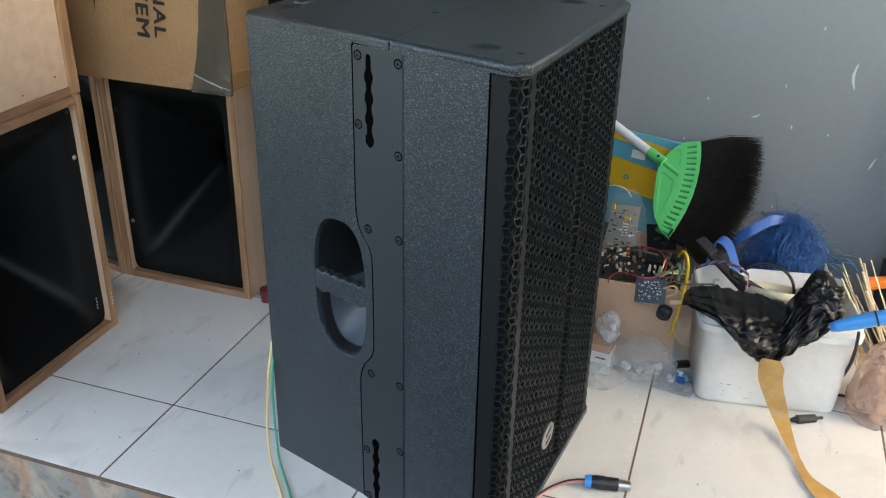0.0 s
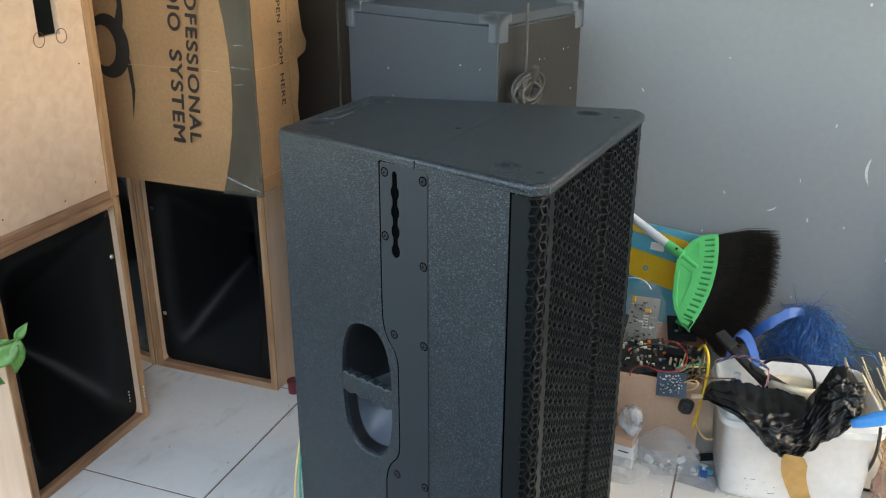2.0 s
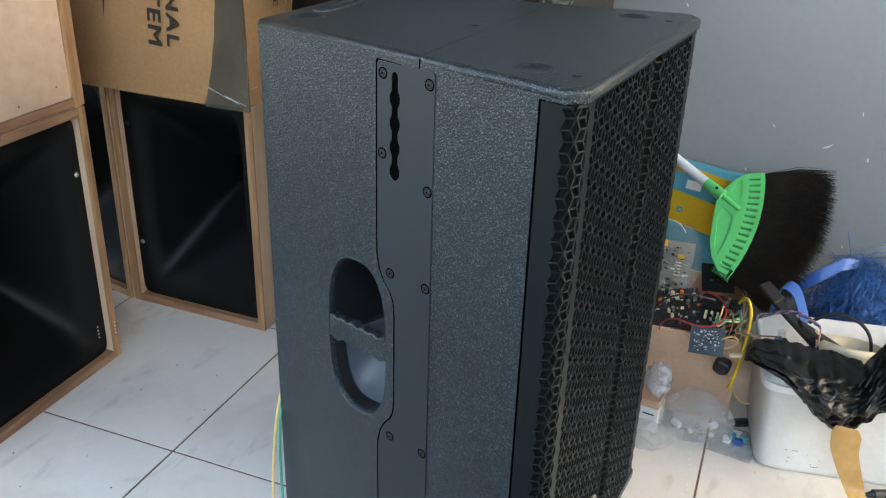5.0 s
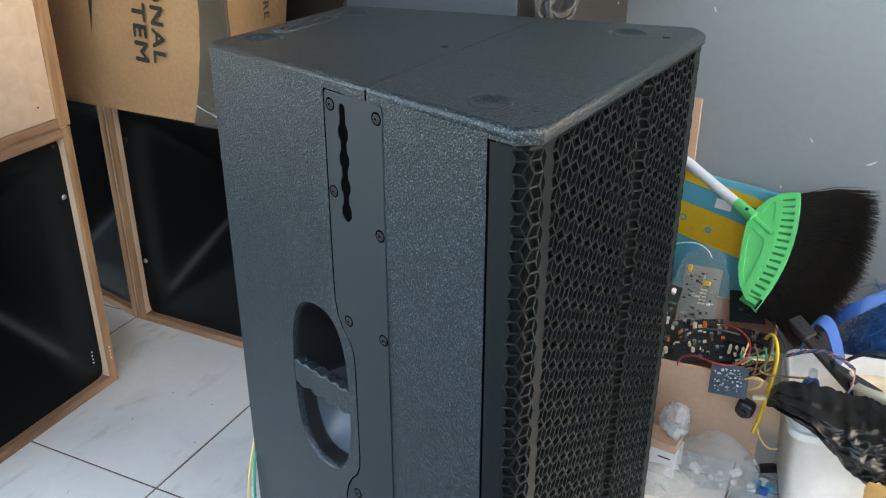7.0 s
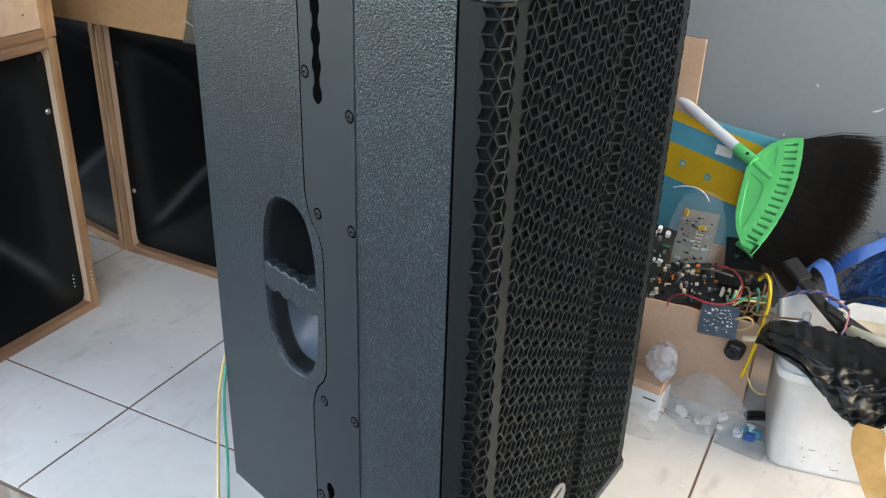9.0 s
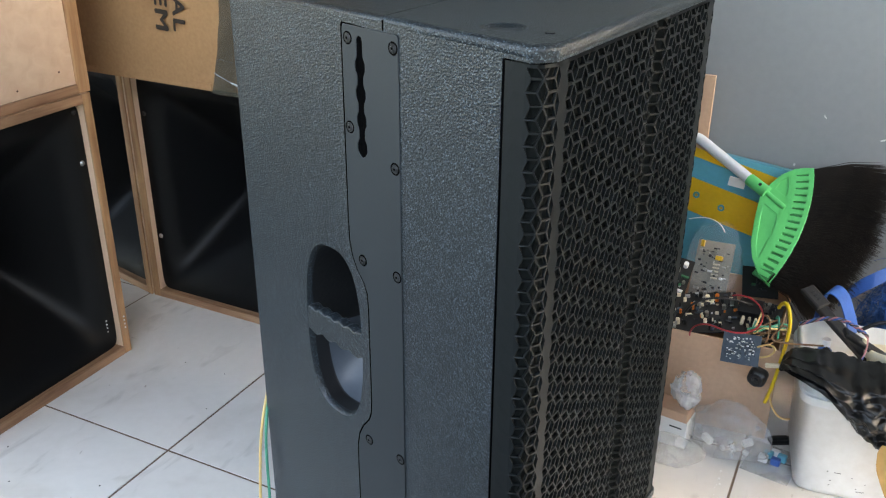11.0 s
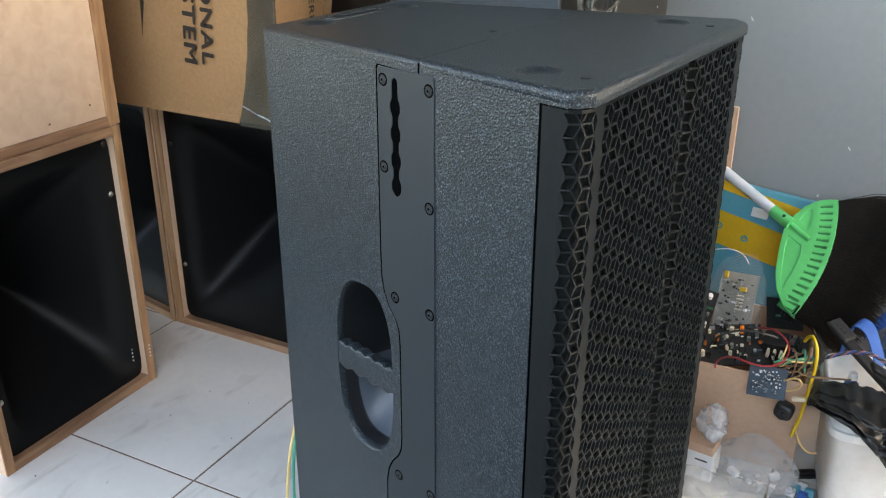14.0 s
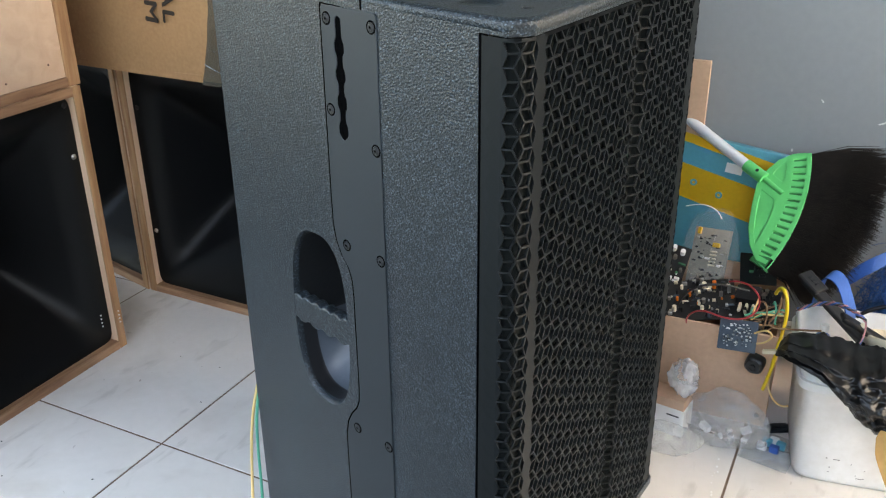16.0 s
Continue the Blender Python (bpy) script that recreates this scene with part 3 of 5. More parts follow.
    verts, faces = [], []

    def ring(pts, off):
        k = len(verts)
        verts.extend(wrap(min(max(q, 0.0), tot), min(max(z, z_lo), z_hi), off) for q, z in pts)
        return list(range(k, k + len(pts)))

    for i, sc in enumerate(cols):
        lo = sc - cols[i - 1] if i else wide
        hi = cols[i + 1] - sc if i + 1 < len(cols) else wide
        solid = i == len(flank) - 1 or i == len(cols) - len(flank) or sc < 0.022 or sc > tot - 0.022
        for j in range(-1, 33):
            zc = z_lo + j * P + (P / 2 if i % 2 else 0)
            if zc - P / 2 > z_hi - 1e-4 or zc + P / 2 < z_lo + 1e-4 or sc + hi * 2 / 3 < 1e-4 or sc - lo * 2 / 3 > tot - 1e-4:
                continue
            cell = [(sc + x, zc + y) for x, y in ((hi * 2 / 3, 0), (hi / 3, P / 2), (-lo / 3, P / 2), (-lo * 2 / 3, 0), (-lo / 3, -P / 2), (hi / 3, -P / 2))]
            if solid:
                faces.append(ring(cell, 0))
                continue
            for a in (1, 3, 5):
                quad = [(sc, zc), cell[a], cell[(a + 1) % 6], cell[(a + 2) % 6]]
                cx, cy = sum(p[0] for p in quad) / 4, sum(p[1] for p in quad) / 4
                hole = [(cx + (x - cx) * keep, min(max(cy + (y - cy) * keep, z_lo + 0.003), z_hi - 0.003)) for x, y in quad]
                o, q = ring(quad, 0), ring(hole, 0)
                qb = ring(hole, -thick)
                for k in range(4):
                    m = (k + 1) % 4
                    faces.append((o[k], o[m], q[m], q[k]))
                    faces.append((q[k], q[m], qb[m], qb[k]))
    me = bpy.data.meshes.new("grille")
    me.from_pydata(verts, [], [f for f in faces])
    me.validate()
    me.materials.append(M_GRILL)
    grille = new("grille", me)
    grille.parent = spk
    tagged(grille, "dark grey perforated steel grille, hexagons parted by spokes")
    # black foam behind the holes
    bm = bmesh.new()
    row = [[bm.verts.new(wrap(s, z, -0.0046)) for z in (z_lo, z_hi)] for s in np.linspace(0.004, tot - 0.004, 60)]
    for a, b in zip(row, row[1:]):
        bm.faces.new((a[0], b[0], b[1], a[1]))
    part("foam", bm, M_DARK, grille)
    # oval maker's badge, plain
    bm = sheet2d([oval(0, 0, 0.024, 0.019, 2.0, 40)], 0.003, 0.001)
    bd = part("badge", bm, M_BADGE, grille, "small oval metal badge")
    bd.matrix_local = pose(-0.0022, BADGE_Y, 0.104, 90, 0, 90)
    for a in (-0.009, 0.007):
        bm = sheet2d([[(-0.012, a - 0.003), (0.010, a + 0.001), (0.012, a + 0.005), (-0.010, a + 0.001)]], 0.0008)
        q = part("badge_bar", bm, M_GRILL, bd)
        q.matrix_local = pose(0, 0, 0.0018)
    return spk


loudspeaker()


# ---- plywood horn boxes ----
def horn_box(w, d, h, m, label, bolts, group="plywood horn boxes"):
    """A plywood box with a black flared horn set in its front. Front faces -y, base at z 0."""
    t = thing("horn_speaker", m, label, "speaker", group)
    k = 0.0145
    part("side_board", box(-w / 2, -w / 2 + k, 0, d, 0, h, 0.0012), M_PLY, t)
    part("side_board", box(w / 2 - k, w / 2, 0, d, 0, h, 0.0012), M_PLY, t)
    part("base_board", box(-w / 2 + k, w / 2 - k, 0, d, 0, k, 0.0012), M_FRAMEH, t)
    part("top_board", box(-w / 2 + k, w / 2 - k, 0, d, h - k, h, 0.0012), M_FRAMEH, t)
    part("back_board", box(-w / 2 + k, w / 2 - k, d - 0.012, d - 0.001, k, h - k), M_PLY, t)
    for x0, x1 in ((-w / 2 - 0.0008, -w / 2 + k + 0.001), (w / 2 - k - 0.001, w / 2 + 0.0008)):
        part("edge_strip", box(x0, x1, -0.004, -0.0002, 0.0, h, 0.001), M_FRAME, t)
    for z0, z1 in ((0.0, k + 0.001), (h - k - 0.001, h)):
        part("edge_strip", box(-w / 2 + k + 0.0012, w / 2 - k - 0.0012, -0.0038, -0.0002, z0, z1, 0.001), M_FRAMEH, t)
    # horn: rounded rectangle sections, flaring to the mouth
    bm = bmesh.new()
    a0, b0 = w / 2 - k - 0.0006, h / 2 - k - 0.0006
    rings = []
    fl = 0.022
    for i in range(16):
        s = i / 15
        y = 0.012 if i == 0 else 0.012 + 0.22 * s ** 0.9
        g = 1 if i == 0 else (1 - s) ** 1.35
        a = a0 if i == 0 else 0.028 + (a0 - fl - 0.028) * g
        b = b0 if i == 0 else 0.030 + (b0 - fl - 0.030) * g
        if i == 1:
            y, a, b = 0.0128, a0 - fl, b0 - fl
        p = 24 if i == 0 else 9 - 5 * s
        rings.append([bm.verts.new((x, y, h / 2 + z)) for x, z in oval(0, 0, a, b, p, 64)])
    for i, (a, b) in enumerate(zip(rings, rings[1:])):
        for q in range(64):
            j = (q + 1) % 64
            bm.faces.new((a[q], b[q], b[j], a[j]))
    bm.faces.new(rings[-1])
    horn = part("horn", bm, M_HORN, t, "glossy black flared horn", smooth=True)
    for x, z, bright in bolts:
        s = part("screw", cyl(0.0050, 0.003, 0.003, 16), M_STEEL if bright else M_FLANGE, t)
        s.matrix_local = pose(x * (w / 2 - k - 0.011), 0.0118, h * z, 90, 0, 0)
    return t


LB = pose(-1.034, 0.9775, 0, 0, 0, 92.3)
lb = horn_box(0.331, 0.34, 0.4935, LB, "plywood box speaker with a black horn, standing on the tiles", ((1, 0.76, 1), (1, 0.94, 0), (-1, 0.24, 1), (-1, 0.78, 0)))
for k in range(4):
    for x, y in ((0.132, 0.0118), (0.1590, -0.0042)):
        q = part("nail", cyl(0.0016, 0.0012, 0.001, 10), M_WHITE, lb)
        q.matrix_local = pose(x, y, 0.052 + 0.0075 * k, 90, 0, 0)
horn_box(0.324, 0.33, 0.490, pose(-0.998, 1.335, 0, 0, 0, 0.8), "plywood box speaker with a black horn, under the big carton", ((-1, 0.275, 1), (-1, 0.80, 0), (1, 0.10, 0), (1, 0.68, 0)))
horn_box(0.324, 0.33, 0.490, pose(-1.325, 1.362, 0, 0, 0, -11), "plywood box speaker with a black horn, behind another box", ((1, 0.2, 0), (1, 0.75, 0)))


def top_box():
    """The plywood cabinet on the left-hand horn box, back panel showing."""
    t = thing("plywood_cabinet", pose(-1.036, 0.984, 0.4940, 0, 0, 91.5), "unpainted plywood cabinet with a slot handle, resting on a horn box", "cabinet")
    w, d, h, k = 0.331, 0.34, 0.52, 0.016
    part("side_board", box(-w / 2, -w / 2 + k + 0.008, 0, d, 0, h, 0.0015), M_FRAME, t)
    part("side_board", box(w / 2 - k - 0.008, w / 2, 0, d, 0, h, 0.0015), M_FRAME, t)
    part("base_board", box(-w / 2 + k + 0.008, w / 2 - k - 0.008, 0, d, 0, k, 0.0015), M_FRAMEH, t)
    part("top_board", box(-w / 2 + k + 0.008, w / 2 - k - 0.008, 0, d, h - k, h, 0.0015), M_FRAMEH, t)
    x0, x1, z0, z1 = -w / 2 + k + 0.009, w / 2 - k - 0.009, k + 0.001, h - k - 0.001
    hole = [(0.030, 0.318), (0.082, 0.318), (0.082, 0.420), (0.030, 0.420)]
    bm = sheet2d([[(x0, z0), (x1, z0), (x1, z1), (x0, z1)], hole], 0.012, 0.0008)
    p = part("back_panel", bm, M_PLY, t)
    p.matrix_local = pose(0, 0.010, 0, 90, 0, 0)
    # black block behind the slot stands in for the shaded inside
    bm = box(0.020, 0.092, 0.0170, 0.06, 0.308, 0.430)
    part("slot_pocket", bm, M_DARK, t)
    for x, z in ((0.030, 0.318), (0.082, 0.318)):
        bm = sheet2d([oval(0, 0, 0.0130, 0.0130, 2.0, 28), oval(0, 0, 0.0118, 0.0118, 2.0, 28)], 0.0006)
        c = part("drill_ring", bm, M_BROWN, t)
        c.matrix_local = pose(x, 0.0034, z - 0.003, 90, 0, 0)
    for x, z in ((0.114, 0.262), (0.112, 0.042), (-0.112, 0.042), (0.03, 0.030)):
        c = part("nail", cyl(0.0017, 0.0014, 0.0008, 10), M_BROWN, t)
        c.matrix_local = pose(x, 0.0040, z, 90, 0, 0)
    return t


top_box()


# ---- cartons ----
def carton():
    t = thing("carton", pose(-0.958, 1.256, 0.4935, 0, 0, 0), "big brown carton with black print and smoky tape", "cardboard box")
    w, d, h = 0.345, 0.140, 0.56
    bm = bmesh.new()
    # front bulges a little
    n = 12
    for face in ("front",):
        wl = w + 0.09
        g = [[bm.verts.new((w / 2 - wl + wl * i / n, -0.010 * math.sin(math.pi * i / n) * math.sin(math.pi * min(1, 0.15 + j / n)), h * j / n)) for i in range(n + 1)] for j in range(n + 1)]
        for j in range(n):
            for i in range(n):
                bm.faces.new((g[j][i], g[j][i + 1], g[j + 1][i + 1], g[j + 1][i]))
    box(w / 2 - wl, w / 2, 0.0015, d, 0.0, h, 0.002, 2, bm)
    part("box_body", bm, M_CARD, t)
    part("bottom_flap", box(-w / 2 - 0.091, w / 2 - 0.085, -0.0045, -0.0006, -0.003, 0.010, 0.0015), M_CARD, t)
    bm = bmesh.new()
    c = [bm.verts.new(v) for v in ((-w / 2 + 0.004, -0.012, 0.012), (-w / 2 + 0.07, -0.013, 0.002), (-w / 2 + 0.002, -0.010, 0.055))]
    bm.faces.new(c)
    part("torn_corner", bm, M_CARD, t, "pale torn cardboard corner")
    for z, x0, x1 in ((0.236, -w / 2 + 0.03, w / 2 - 0.056), (0.400, -0.02, w / 2 - 0.060)):
        bm = bmesh.new()
        pts = [(x0 + (x1 - x0) * i / 14, 0.0004 * math.sin(i * 1.7 + z * 30)) for i in range(15)]
        up = [(x, z + d + 0.0005) for x, d in pts]
        dn = [(x, z + d - 0.0005) for x, d in pts]
        q = part("crease", sheet2d([up + dn[::-1]], 0.0003), M_CARD4, t, "worn pale crease")
        q.matrix_local = pose(0, -0.0112, 0, 90, 0, 0)
    for z in (0.238, 0.030):
        part("crease", box(w / 2 + 0.0003, w / 2 + 0.0009, 0.01, 0.13, z, z + 0.0016), M_CARD4, t, "worn pale crease")
    rag = [(0.148, 0.02), (0.165, 0.03), (0.170, 0.10), (0.164, 0.14), (0.176, 0.20), (0.172, 0.235), (0.204, 0.245), (0.212, 0.262), (0.196, 0.29), (0.188, 0.34), (0.192, 0.42), (0.184, 0.50), (0.148, 0.54)]
    q = part("torn_flap", sheet2d([rag], 0.003), M_CARD, t, "ragged torn cardboard flap")
    q.matrix_local = pose(w / 2 + 0.0035, -0.020, 0.004, 90, 0, 90)
    # smoky tape down the front corner, its torn edge swinging in and out
    def edge_x(z):
        return 0.088 + 0.040 * math.sin(math.pi * min(1.0, max(0.0, z / 0.46))) ** 0.8 + 0.0005 * math.sin(z * 120)

    def front_y(x, z):
        return -0.010 * math.sin(math.pi * (x + w / 2) / w) * math.sin(math.pi * min(1, 0.15 + z / h)) if x < w / 2 else 0.0

    bm = bmesh.new()
    prev = None
    for j in range(41):
        z = h * j / 40 - 0.006 * (j == 0)
        x0 = edge_x(z)
        row = []
        for k in range(9):
            x = x0 + (w / 2 - 0.0005 - x0) * k / 8
            row.append(bm.verts.new((x, front_y(x, z) - 0.0022 - 0.0011 * noise.noise(Vector((x * 60, z * 40, 2.0))), z)))
        row += [bm.verts.new((w / 2 + 0.0014, -0.0010, z)), bm.verts.new((w / 2 + 0.0016, 0.006 + 0.003 * noise.noise(Vector((z * 30, 1, 1))), z))]
        if prev:
            for k in range(len(row) - 1):
                bm.faces.new((prev[k], prev[k + 1], row[k + 1], row[k]))
        prev = row
    part("tape", bm, M_TAPED, t, "dark glossy tape along the corner", smooth=True)
    # pale folds pressed into the tape
    for z, a, b, rise, thin in ((0.030, 0.0, 0.8, -0.022, 0.0007), (0.022, 0.25, 1.0, -0.016, 0.0006), (0.055, 0.05, 0.5, -0.004, 0.0003), (0.212, 0.15, 0.7, 0.003, 0.0003), (0.245, 0.1, 1.0, -0.002, 0.0004), (0.285, 0.3, 0.8, 0.002, 0.0003)):
        x0 = edge_x(z)
        pts = []
        for i in range(7):
            x = x0 + (w / 2 - x0) * (a + (b - a) * i / 6)
            pts.append((x, front_y(x, z) - 0.0036, z + rise * i / 6 + 0.0012 * math.sin(i * 2.3 + z * 90)))
        tube(pts, thin, M_MILK, "tape_crease", t, seg=2)
    lean = pose(0, 0, 0, 0, 0, -4)
    def line(text, m, length, cap, bold):
        """Words of one line, each a part of its own, spread over a length that ends at m."""
        each, back = length / len(text), 0.0
        for word in text.split()[::-1]:
            words(word, 0.040, M_INK, t, m @ Matrix.Translation((-back, 0, 0)), bold=bold, squeeze=1.12, length=each * (len(word) - 0.12), cap=cap)
            back += each * (len(word) + 1)

    line("PROFESSIONAL", pose(0.027, -0.0126, 0.0925, 90, 90, 0) @ lean, 0.350, 0.0255, 0.0011)
    line("AUDIO SYSTEM", pose(-0.012, -0.0126, 0.0925, 90, 90, 0) @ lean, 0.368, 0.0275, 0.0012)
    line("OPEN FROM HERE", pose(w / 2 + 0.0009, 0.093, 0.157, 90, 90, 90), 0.222, 0.0135, 0.0010)
    # plain printed emblem: a ring and a curved blade
    bm = sheet2d([oval(0, 0, 0.05, 0.062, 2.0, 40), oval(-0.012, 0, 0.030, 0.040, 2.0, 40)], 0.0004)
    q = part("printed_ring", bm, M_INK, t)
    q.matrix_local = pose(-0.146, -0.0112, 0.268, 90, 0, 0)
    blade = [(0.0, 0.17), (0.012, 0.10), (0.010, 0.04), (0.002, 0.0), (0.016, -0.05), (0.018, -0.10), (0.006, -0.155), (0.010, -0.10), (0.006, -0.05), (-0.012, -0.01), (-0.014, 0.02), (0.0, 0.06), (0.002, 0.11)]
    q = part("printed_blade", sheet2d([blade], 0.0004), M_INK, t)
    q.matrix_local = pose(-0.112, -0.0118, 0.285, 90, 0, 4)
    return t


carton()
# this carton's brown is darkened to hold the shade it stands in
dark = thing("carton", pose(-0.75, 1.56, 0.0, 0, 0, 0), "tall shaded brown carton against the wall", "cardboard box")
part("box_body", box(-0.19, 0.10, 0.0, 0.2, 0, 1.0, 0.003), M_CARD_SHADE, dark)
part("tape", box(-0.02, -0.014, -0.0012, -0.0003, 0.0, 1.0), M_TAPED, dark)


# ---- grey cabinet with corner guards ----
def grey_case():
    t = thing("equipment_case", pose(-0.490, 1.345, 0, 0, 0, -17), "dusty grey equipment case with plastic corner guards, behind the loudspeaker", "case")
    w, d, h = 0.348, 0.27, 0.850
    part("body", box(-w / 2, w / 2, 0, d, 0, h - 0.0190, 0.0015), M_CASE, t)
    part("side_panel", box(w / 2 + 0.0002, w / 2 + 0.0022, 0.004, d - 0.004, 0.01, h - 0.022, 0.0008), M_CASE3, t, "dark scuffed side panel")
    part("lid", box(-w / 2, w / 2 + 0.001, -0.0004, d + 0.001, h - 0.0186, h, 0.002), M_CASE, t)
    for x in (-1, 1):
        for y in (0, 1):
            bm = bmesh.new()
            xx, yy = x * w / 2, (0 if y == 0 else d)
            sx, sy = -x, (1 if y == 0 else -1)
            for a, b, c in ((0.036, 0.036, 0.014), (0.038, 0.006, 0.016), (0.018, 0.006, 0.046), (0.006, 0.026, 0.046)):
                x0, x1 = sorted((xx - sx * 0.004, xx + sx * a))
                y0, y1 = sorted((yy - sy * 0.004, yy + sy * b))
                box(x0, x1, y0, y1, h - c, h + 0.003, 0.003, 2, bm)
            part("corner_guard", bm, M_CASE2, t)
    rnd = random.Random(13)
    for k in range(7):
        x, z, q = rnd.uniform(-w / 2 + 0.02, w / 2 - 0.02), rnd.uniform(0.60, h - 0.05), rnd.uniform(0.0004, 0.0009)
        part("paint_chip", box(x - q, x + q, -0.0006, -0.0001, z - q * rnd.uniform(0.6, 3), z + q), M_CHIP, t)
    for k in range(12):
        y, z, q = rnd.uniform(0.01, d - 0.02), rnd.uniform(0.62, h - 0.04), rnd.uniform(0.0003, 0.0007)
        part("paint_chip", box(w / 2 + 0.0023, w / 2 + 0.0028, y - q, y + q, z - q * rnd.uniform(1, 5), z + q), M_CHIP, t)
    return t


grey_case()


def coil():
    """A knot of grey cable hanging on the side of the case."""
    t = thing("cable_coil", pose(-0.291, 1.342, 0.728, 0, 0, -17), "bundled grey cable hanging on the grey case", "cable")
    rnd = random.Random(4)
    for k in range(5):
        pts = []
        rx, rz, ph = 0.026 + 0.020 * rnd.random(), 0.020 + 0.018 * rnd.random(), rnd.random() * 6
        for i in range(22):
            a = i * 2 * math.pi / 10 + ph
            pts.append((0.012 + 0.008 * math.sin(a * 1.7 + k), rx * math.cos(a), rz * math.sin(a) - 0.008 * k * 0.4))
        tube(pts, 0.0028, M_CABLE, "loop", t, seg=3)
    tube([(0.006, -0.002, 0.02), (0.004, 0.0, 0.05), (0.004, 0.002, 0.10), (0.004, 0.0, 0.14)], 0.0024, M_CABLE, "hanger", t, seg=3)
    part("knot", cyl(0.008, 0.006, 0.03, 12, pose(0.014, 0.006, 0.012, 20, 30, 0)), M_CABLE, t)
    return t


coil()


# ---- broom ----
before = set(bpy.data.objects)

def broom():
    n = Vector((-0.1, -0.68, 0.73)).normalized()
    u = Vector((0, 0, 1)).cross(n).normalized()
    v = n.cross(u)
    m = Matrix(((u.x, v.x, n.x, 0.023), (u.y, v.y, n.y, 1.62), (u.z, v.z, n.z, 0.285), (0, 0, 0, 1)))
    t = thing("broom", m, "green plastic broom with black bristles and white stick", "broom")
    # arc of the bristle edge and the head's outline, about a centre on the handle side
    cx, cy, r = -0.3286, -0.011, 0.3456

    def arc(rad, a):
        return (cx + rad * math.cos(a), cy + rad * math.sin(a))

    a0, a1 = radians(-19.1), radians(19.1)
    edge = [arc(r, a0 + (a1 - a0) * i / 24) for i in range(25)]
    outline = edge + [(-0.014, 0.100), (-0.030, 0.094), (-0.048, 0.078), (-0.060, 0.056), (-0.068, 0.026), (-0.063, -0.012), (-0.054, -0.058), (-0.042, -0.086), (-0.022, -0.112)]
    slots = []
    for i in range(16):
        a = a0 + (a1 - a0) * (i + 0.8) / 16.6
        q = 0.0039
        slots.append([arc(r - 0.006, a - q / r), arc(r - 0.006, a + q / r), arc(r - 0.029, a + q / r), arc(r - 0.029, a - q / r)])
    # two sunken fields on either side of the rib
    field1 = [(-0.0585, 0.019), (-0.0310, 0.004), (-0.0268, -0.012), (-0.0272, -0.040), (-0.0310, -0.0745), (-0.0345, -0.088), (-0.0445, -0.066), (-0.0525, -0.030), (-0.0570, -0.006)]
    field2 = [(-0.0510, 0.050), (-0.0270, 0.036), (-0.0268, 0.047), (-0.0320, 0.070), (-0.0370, 0.078), (-0.0460, 0.068)]
    head = part("head", sheet2d([outline] + slots + [field1, field2], 0.013, 0.0014), M_GREEN, t, "bright green slotted plastic head")
    # the slot floor repeats the head's green, darkened for the shade in the slots
    part("slot_back", sheet2d([[arc(r - 0.003, a0 + (a1 - a0) * i / 20) for i in range(21)] + [arc(r - 0.034, a1 - (a1 - a0) * i / 20) for i in range(21)]], 0.006), M_GREEN_SHADE, head, "shaded green slot floor")
    for fld in (field1, field2):
        part("sunken_field", sheet2d([fld], 0.0092), M_GREEN, head)
    tube([(-0.098, 0.057, 0.006), (-0.06, 0.038, 0.006)], 0.0112, M_GREEN, "socket", t, seg=6, smooth=False)
    tube([(-0.064, 0.040, 0.006), (-0.022, 0.017, 0.005)], 0.0050, M_GREEN, "rib", t, seg=4, smooth=False)
    q = part("rivet", cyl(0.0035, 0.003, 0.003, 14), M_BLACKP, t)
    q.matrix_local = Matrix.Translation((-0.074, 0.046, 0.0145))
    tube([(-0.086, 0.051, 0.006), (-0.176, 0.096, 0.012), (-0.60, 0.315, 0.04)], 0.0098, M_PIPE, "stick", t, seg=6, smooth=False)
    # bristles
    rnd = random.Random(11)
    verts, faces = [], []
    for i in range(3600):
        f = rnd.random()
        a = a0 + (a1 - a0) * f
        # the fan sags: the lower bristles are shorter and bend down
        ln = 0.094 + 0.034 * f + 0.008 * math.sin(f * 3.1) + rnd.uniform(-0.018, 0.004) - (rnd.random() * 0.03 if rnd.random() < 0.3 else 0)
        da = -0.22 + 0.56 * f + rnd.gauss(0, 0.05)
        h = rnd.uniform(-0.007, 0.007)
        p0 = Vector((*arc(r - 0.004, a), h * 0.7))
        dr = Vector((math.cos(da), math.sin(da), rnd.gauss(0, 0.05)))
        p1 = p0 + dr * ln * 0.55 + Vector((0, 0, h * 0.8))
        p2 = p0 + dr * ln + Vector((rnd.gauss(0, 0.003), -0.012 - 0.01 * (1 - f), h * 2 - 0.006))
        sd = Vector((-dr.y, dr.x, 0)) * 0.00055
        k = len(verts)
        for p, s in ((p0, 1.3), (p1, 1.1), (p2, 0.5)):
            verts += [p - sd * s, p + sd * s, p + Vector((0, 0, 0.0009 * s))]
        for b in (0, 3):
            for c in range(3):
                d = (c + 1) % 3
                faces.append((k + b + c, k + b + d, k + b + 3 + d, k + b + 3 + c))
    me = bpy.data.meshes.new("bristles")
    me.from_pydata([tuple(p) for p in verts], [], faces)
    me.materials.append(M_BRISTLE)
    b = new("bristles", me)
    b.parent = t
    return t


broom()


